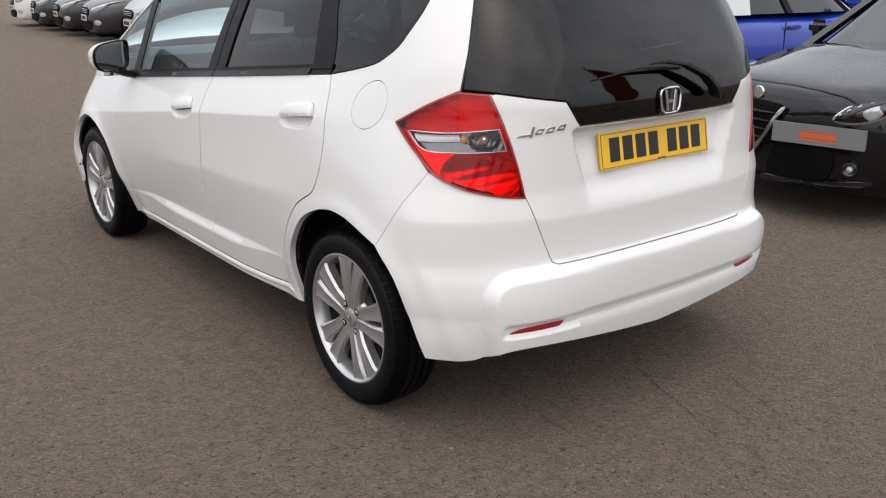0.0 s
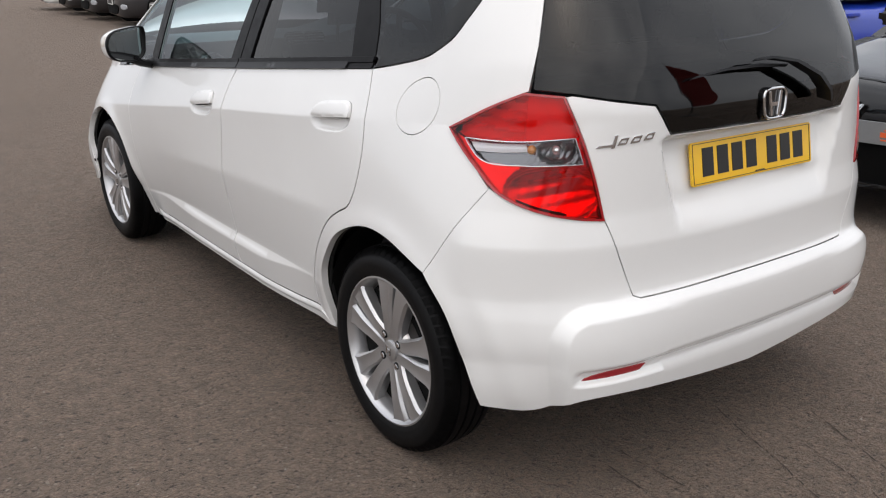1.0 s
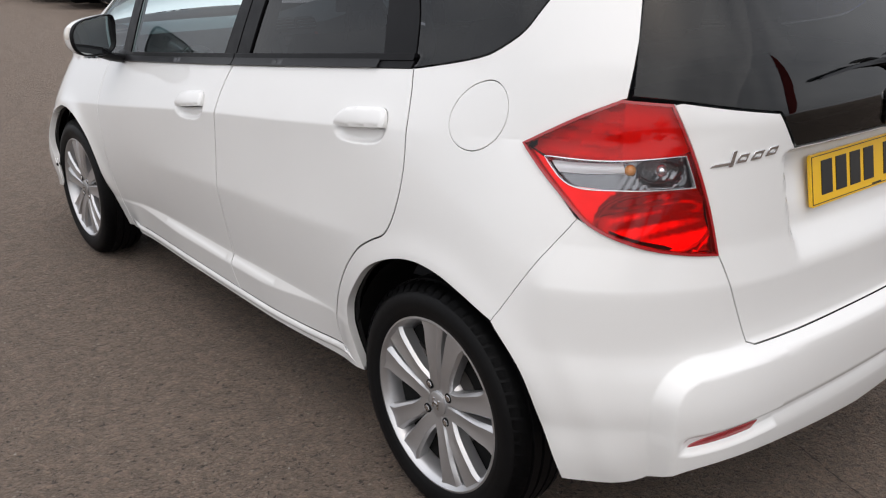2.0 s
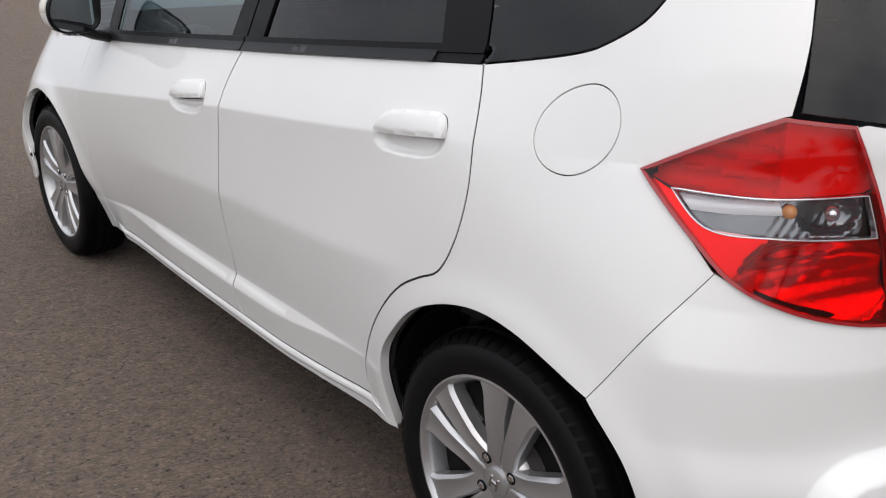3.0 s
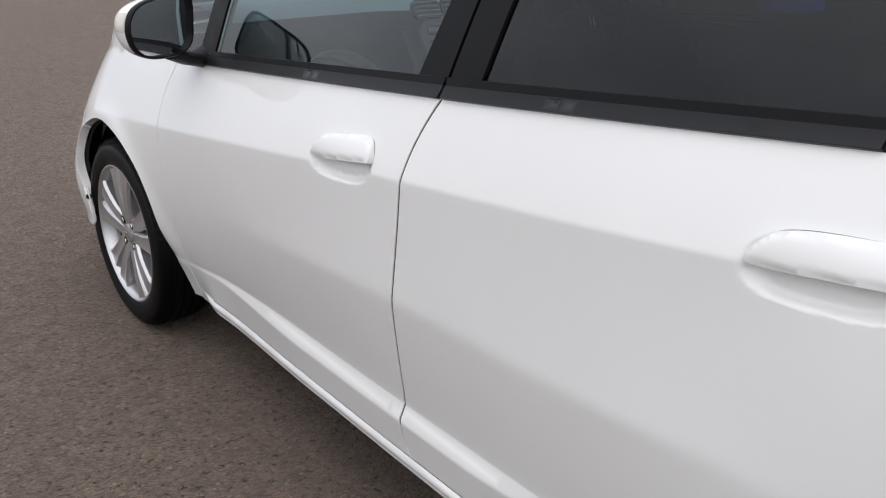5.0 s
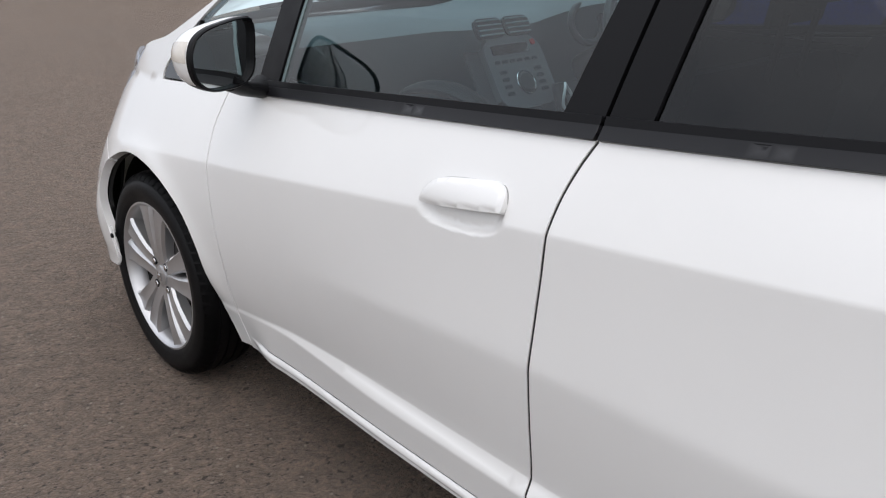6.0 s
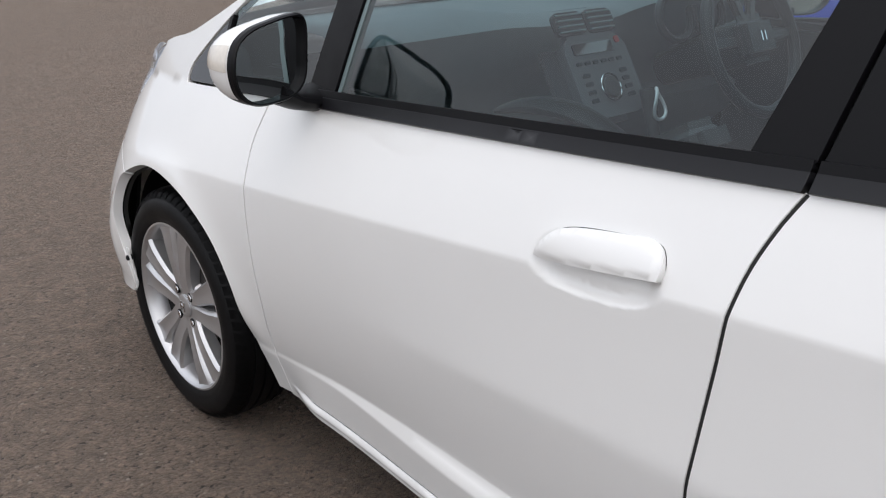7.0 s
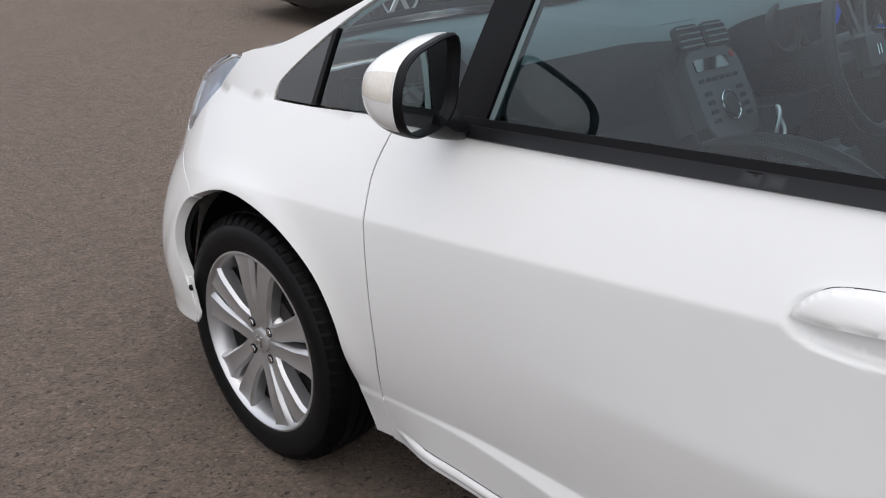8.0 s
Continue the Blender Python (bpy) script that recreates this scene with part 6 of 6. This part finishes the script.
for sx in (-1, 1):
    patch("chrome_edge", g, shp, [(sx * 0.0, 0.325), (sx * 0.10, 0.455), (sx * 0.215, 0.64), (sx * 0.235, 0.645), (sx * 0.12, 0.45), (sx * 0.012, 0.31)], CHROME, lift=0.036)
    lens = patch("headlamp", black_car, shp, [(sx * 0.525, 0.605), (sx * 0.56, 0.668), (sx * 0.62, 0.73), (sx * 0.70, 0.772), (sx * 0.76, 0.778), (sx * 0.795, 0.735), (sx * 0.775, 0.66), (sx * 0.68, 0.60), (sx * 0.58, 0.588)], CHROME, lift=0.014, label="oval headlamp with bright trim")
    patch("headlamp_bowl", lens, shp, [(sx * 0.538, 0.61), (sx * 0.568, 0.662), (sx * 0.625, 0.719), (sx * 0.70, 0.760), (sx * 0.755, 0.766), (sx * 0.782, 0.732), (sx * 0.765, 0.668), (sx * 0.675, 0.61), (sx * 0.585, 0.60)], GLOSS, lift=0.019, label="dark headlamp bowl")
    for q in range(6):
        u = 0.566 + 0.03 * q
        v = 0.640 + 0.86 * (u - 0.566) - 0.9 * (u - 0.566) ** 2
        patch("lamp_dot", lens, shp, [(sx * (u - 0.008), v), (sx * u, v + 0.008), (sx * (u + 0.008), v), (sx * u, v - 0.008)], LAMP_GLASS, lift=0.026, depth=0.004)
    patch("lamp_blade", lens, shp, [(sx * 0.575, 0.620), (sx * 0.64, 0.690), (sx * 0.72, 0.735), (sx * 0.725, 0.725), (sx * 0.65, 0.672), (sx * 0.60, 0.620)], STEEL, lift=0.025, depth=0.006)
    patch("lamp_eye", lens, shp, [(sx * 0.665, 0.655), (sx * 0.70, 0.695), (sx * 0.74, 0.66), (sx * 0.70, 0.62)], LAMP_GLASS, lift=0.028)
    fog = part("fog_lamp", from_lists(*lathe([(0.0, 0.0), (-0.004, 0.02), (-0.006, 0.024), (-0.012, 0.034), (-0.010, 0.042), (0.02, 0.044), (0.02, 0.0)], 0, 0, 28)), GLOSS, black_car, "small round fog lamp in a black ring")
    fog.matrix_basis = pose(sx * 0.645, 0.075, 0.345, 0, 0, 90 + sx * 24)
    bm = bmesh.new()
    bmesh.ops.create_uvsphere(bm, u_segments=16, v_segments=10, radius=0.020, matrix=Matrix.Translation((-0.002, 0, 0)))
    part("fog_lens", bm, LAMP_GLASS, fog)
    patch("intake", black_car, shp, [(sx * 0.20, 0.43), (sx * 0.54, 0.42), (sx * 0.52, 0.27), (sx * 0.16, 0.25)], BLACK_MESH, lift=0.016)
    patch("bumper_lip", black_car, shp, [(sx * 0.12, 0.232), (sx * 0.45, 0.250), (sx * 0.72, 0.280), (sx * 0.72, 0.262), (sx * 0.45, 0.232), (sx * 0.12, 0.214)], GLOSS, lift=0.030, depth=0.05)
bd = part("emblem", from_lists(*lathe([(0, 0.0), (0, 0.034), (0.004, 0.038), (0.012, 0.038), (0.012, 0.0)], 0, 0, 28)), CHROME, black_car, "round chrome emblem")
bd.matrix_basis = pose(0.0, 0.015, 0.70, 20, 0, 90)
dealer = part("dealer_plate", rounded_plate(0.515, 0.112, 0.020, 0.004), material("grey_plate", (0.21, 0.215, 0.22), rough=0.5, vary=0.03), black_car, "grey dealer plate with plain orange marks")
dealer.matrix_basis = pose(0.462, 0.012, 0.512, 0, 0, 19)
ORANGE_INK = material("orange_print", (0.80, 0.13, 0.03), rough=0.5, vary=0.03)
for x, z, w, h in ((0.0, -0.005, 0.20, 0.026), (0.01, -0.032, 0.21, 0.007), (-0.05, 0.018, 0.07, 0.005), (0.02, 0.024, 0.08, 0.005), (0.075, 0.016, 0.05, 0.005)):
    bm = bmesh.new()
    box(bm, x, -0.011, z, w, 0.002, h)
    part("orange_bar", bm, ORANGE_INK, dealer)

# bonnet shut line of the black car
rows = []
for y in (0.115, 0.123):
    r = shp.row(y)[6:16]
    rows.append([(x * 1.003, yy - 0.003, z + 0.0025) for x, yy, z in r])
part("bonnet_seam", smooth_loft(rows, close=False), GAP, black_car)

# blue car behind it, tail towards the lane
blue = paint("bright_blue_paint", (0.015, 0.05, 0.42), rough=0.3)
shp = Shape(3.95, 1.72, 1.50, hood=0.97, nose=0.70, cowl=1.05)
bl = parked_car("small_car", "bright blue small car parked beside the black one", blue, shp, pose(8.92, 3.39, 0, 0, 0, 80))
bm = bmesh.new()
box(bm, 0, 0, 0, 0.006, 0.42, 0.26)
sheet_ = part("price_sheet", bm, material("white_paper", (0.75, 0.80, 0.78), rough=0.8, vary=0.02), bl, "white paper sheet in the window")
sheet_.matrix_basis = pose(-0.785, 3.08, 1.07, 0, 14, 0)

# the row along the far side of the lane, noses out
ROW = [("silver_paint", (0.50, 0.51, 0.52), 0.5, 3.40, 14.1, "pale silver car parked nose out", 1.55),
       ("grey_paint", (0.028, 0.027, 0.03), 0.2, 3.40, 16.6, "dark grey car parked nose out", 1.46),
       ("black_paint", (0.010, 0.010, 0.012), 0.0, 3.40, 18.6, "black car parked nose out", 1.46),
       ("black_paint", (0.010, 0.010, 0.012), 0.0, 3.45, 20.7, "black car parked nose out", 1.48),
       ("white_paint", (0.75, 0.75, 0.74), 0.0, 3.5, 22.9, "white car parked nose out", 1.5),
       ("charcoal_paint", (0.015, 0.015, 0.017), 0.1, 3.05, 8.15, "charcoal car parked nose out", 1.46)]
for nm, col, metal, x, y, label, hgt in ROW:
    shp = Shape(4.25, 1.80, hgt, hood=0.92 + (hgt - 1.46), nose=0.66 + 0.4 * (hgt - 1.46))
    c = parked_car("parked_car", label, paint(nm, col, metal=metal), shp, pose(x, y, 0, 0, 0, -97), group="row of parked cars")
    plain_front(c, shp)


# ---- a red feather flag that shows in the rear window ----
flag = tagged(new("feather_flag"), "tall dark red feather flag on a pole", "flag")
bm = bmesh.new()
bmesh.ops.create_cone(bm, cap_ends=True, segments=12, radius1=0.25, radius2=0.22, depth=0.08, matrix=Matrix.Translation((0, 0, 0.04)))
part("base", bm, STEEL, flag)
bm = bmesh.new()
bmesh.ops.create_cone(bm, cap_ends=True, segments=10, radius1=0.02, radius2=0.012, depth=4.3, matrix=Matrix.Translation((0, 0, 2.2)))
part("pole", bm, STEEL, flag)
RED_CLOTH = material("red_cloth", (0.28, 0.025, 0.02), rough=0.8, vary=0.1)
cloth = []
for k in range(25):
    t = k / 24
    z = 1.08 + 3.2 * t
    w = 0.62 * math.sin(math.pi * min(1, 0.15 + 0.9 * t)) ** 0.6 if t < 0.98 else 0.05
    cloth.append([(0.02 + w * u, 0.05 * math.sin(3 * z + 4 * u), z) for u in (0, 0.33, 0.66, 1.0)])
part("cloth", smooth_loft(cloth, close=False), RED_CLOTH, flag, "dark red cloth")
flag.matrix_basis = pose(3.95, -5.4, 0, 0, 0, 40)


# ---- trees behind the lot, seen in the door mirror ----
BARK = material("grey_bark", (0.10, 0.08, 0.065), rough=0.9, vary=0.25, bump=0.5, scale=25, stretch=(1, 1, 0.2))
LEAF = material("dark_green_leaf", (0.045, 0.065, 0.022), rough=0.6, vary=0.35, scale=3)


def limb(bm, a, b, r0, r1, segs=7):
    a, b = Vector(a), Vector(b)
    turn = (b - a).to_track_quat("Z", "Y")
    rings = [[bm.verts.new(p + turn @ Vector((r * math.cos(q), r * math.sin(q), 0))) for q in [2 * math.pi * k / segs for k in range(segs)]] for p, r in ((a, r0), (a.lerp(b, 0.5) + turn @ Vector((0.05, 0.03, 0)), (r0 + r1) / 2), (b, r1))]
    for u, v in zip(rings, rings[1:]):
        for k in range(segs):
            bm.faces.new((u[k], u[(k + 1) % segs], v[(k + 1) % segs], v[k]))


def tree(x, y, height, spread, seed):
    rnd = random.Random(seed)
    root = tagged(new("tree"), "leafy broad tree at the edge of the lot", "tree", "trees along the lot")
    bm = bmesh.new()
    limb(bm, (0, 0, 0), (0.08, 0.05, height * 0.5), 0.17, 0.09, 10)
    tips = []
    for k in range(9):
        a, up = 2.4 * k + rnd.uniform(-0.4, 0.4), height * rnd.uniform(0.22, 0.5)
        tip = (spread * rnd.uniform(0.35, 0.75) * math.cos(a), spread * rnd.uniform(0.35, 0.75) * math.sin(a), up + height * rnd.uniform(0.08, 0.36))
        limb(bm, (0.05, 0.03, up), tip, 0.06, 0.02)
        tips.append(tip)
    part("trunk", bm, BARK, root)
    tips += [(0, 0, height * 0.85), (0, 0, height * 0.62), (0.2, 0.1, height * 0.4)]
    verts, faces = [], []
    for tip in tips:
        size = rnd.uniform(0.24, 0.36) * spread
        for q in range(260):
            way = Vector((rnd.gauss(0, 1), rnd.gauss(0, 1), rnd.gauss(0, 1))).normalized()
            c = Vector(tip) + way * size * rnd.random() ** 0.45 * 1.5
            u = Vector((rnd.gauss(0, 1), rnd.gauss(0, 1), rnd.gauss(0, 1))).normalized() * rnd.uniform(0.06, 0.13)
            v = u.orthogonal().normalized() * rnd.uniform(0.04, 0.08)
            i = len(verts)
            verts += [c - u, c + v - u * 0.1, c + u, c - v - u * 0.1]
            faces.append((i, i + 1, i + 2, i + 3))
    link_mesh("crown", verts, faces, LEAF, root, "uneven dark green crown", smooth=False)
    root.matrix_basis = pose(x, y, 0)


for k, (x, y, h, w) in enumerate(((-9.5, -24.0, 6.2, 3.0), (-15.0, -27.0, 7.0, 3.3), (-21.0, -25.0, 6.4, 3.0))):
    tree(x, y, h, w, 300 + k)
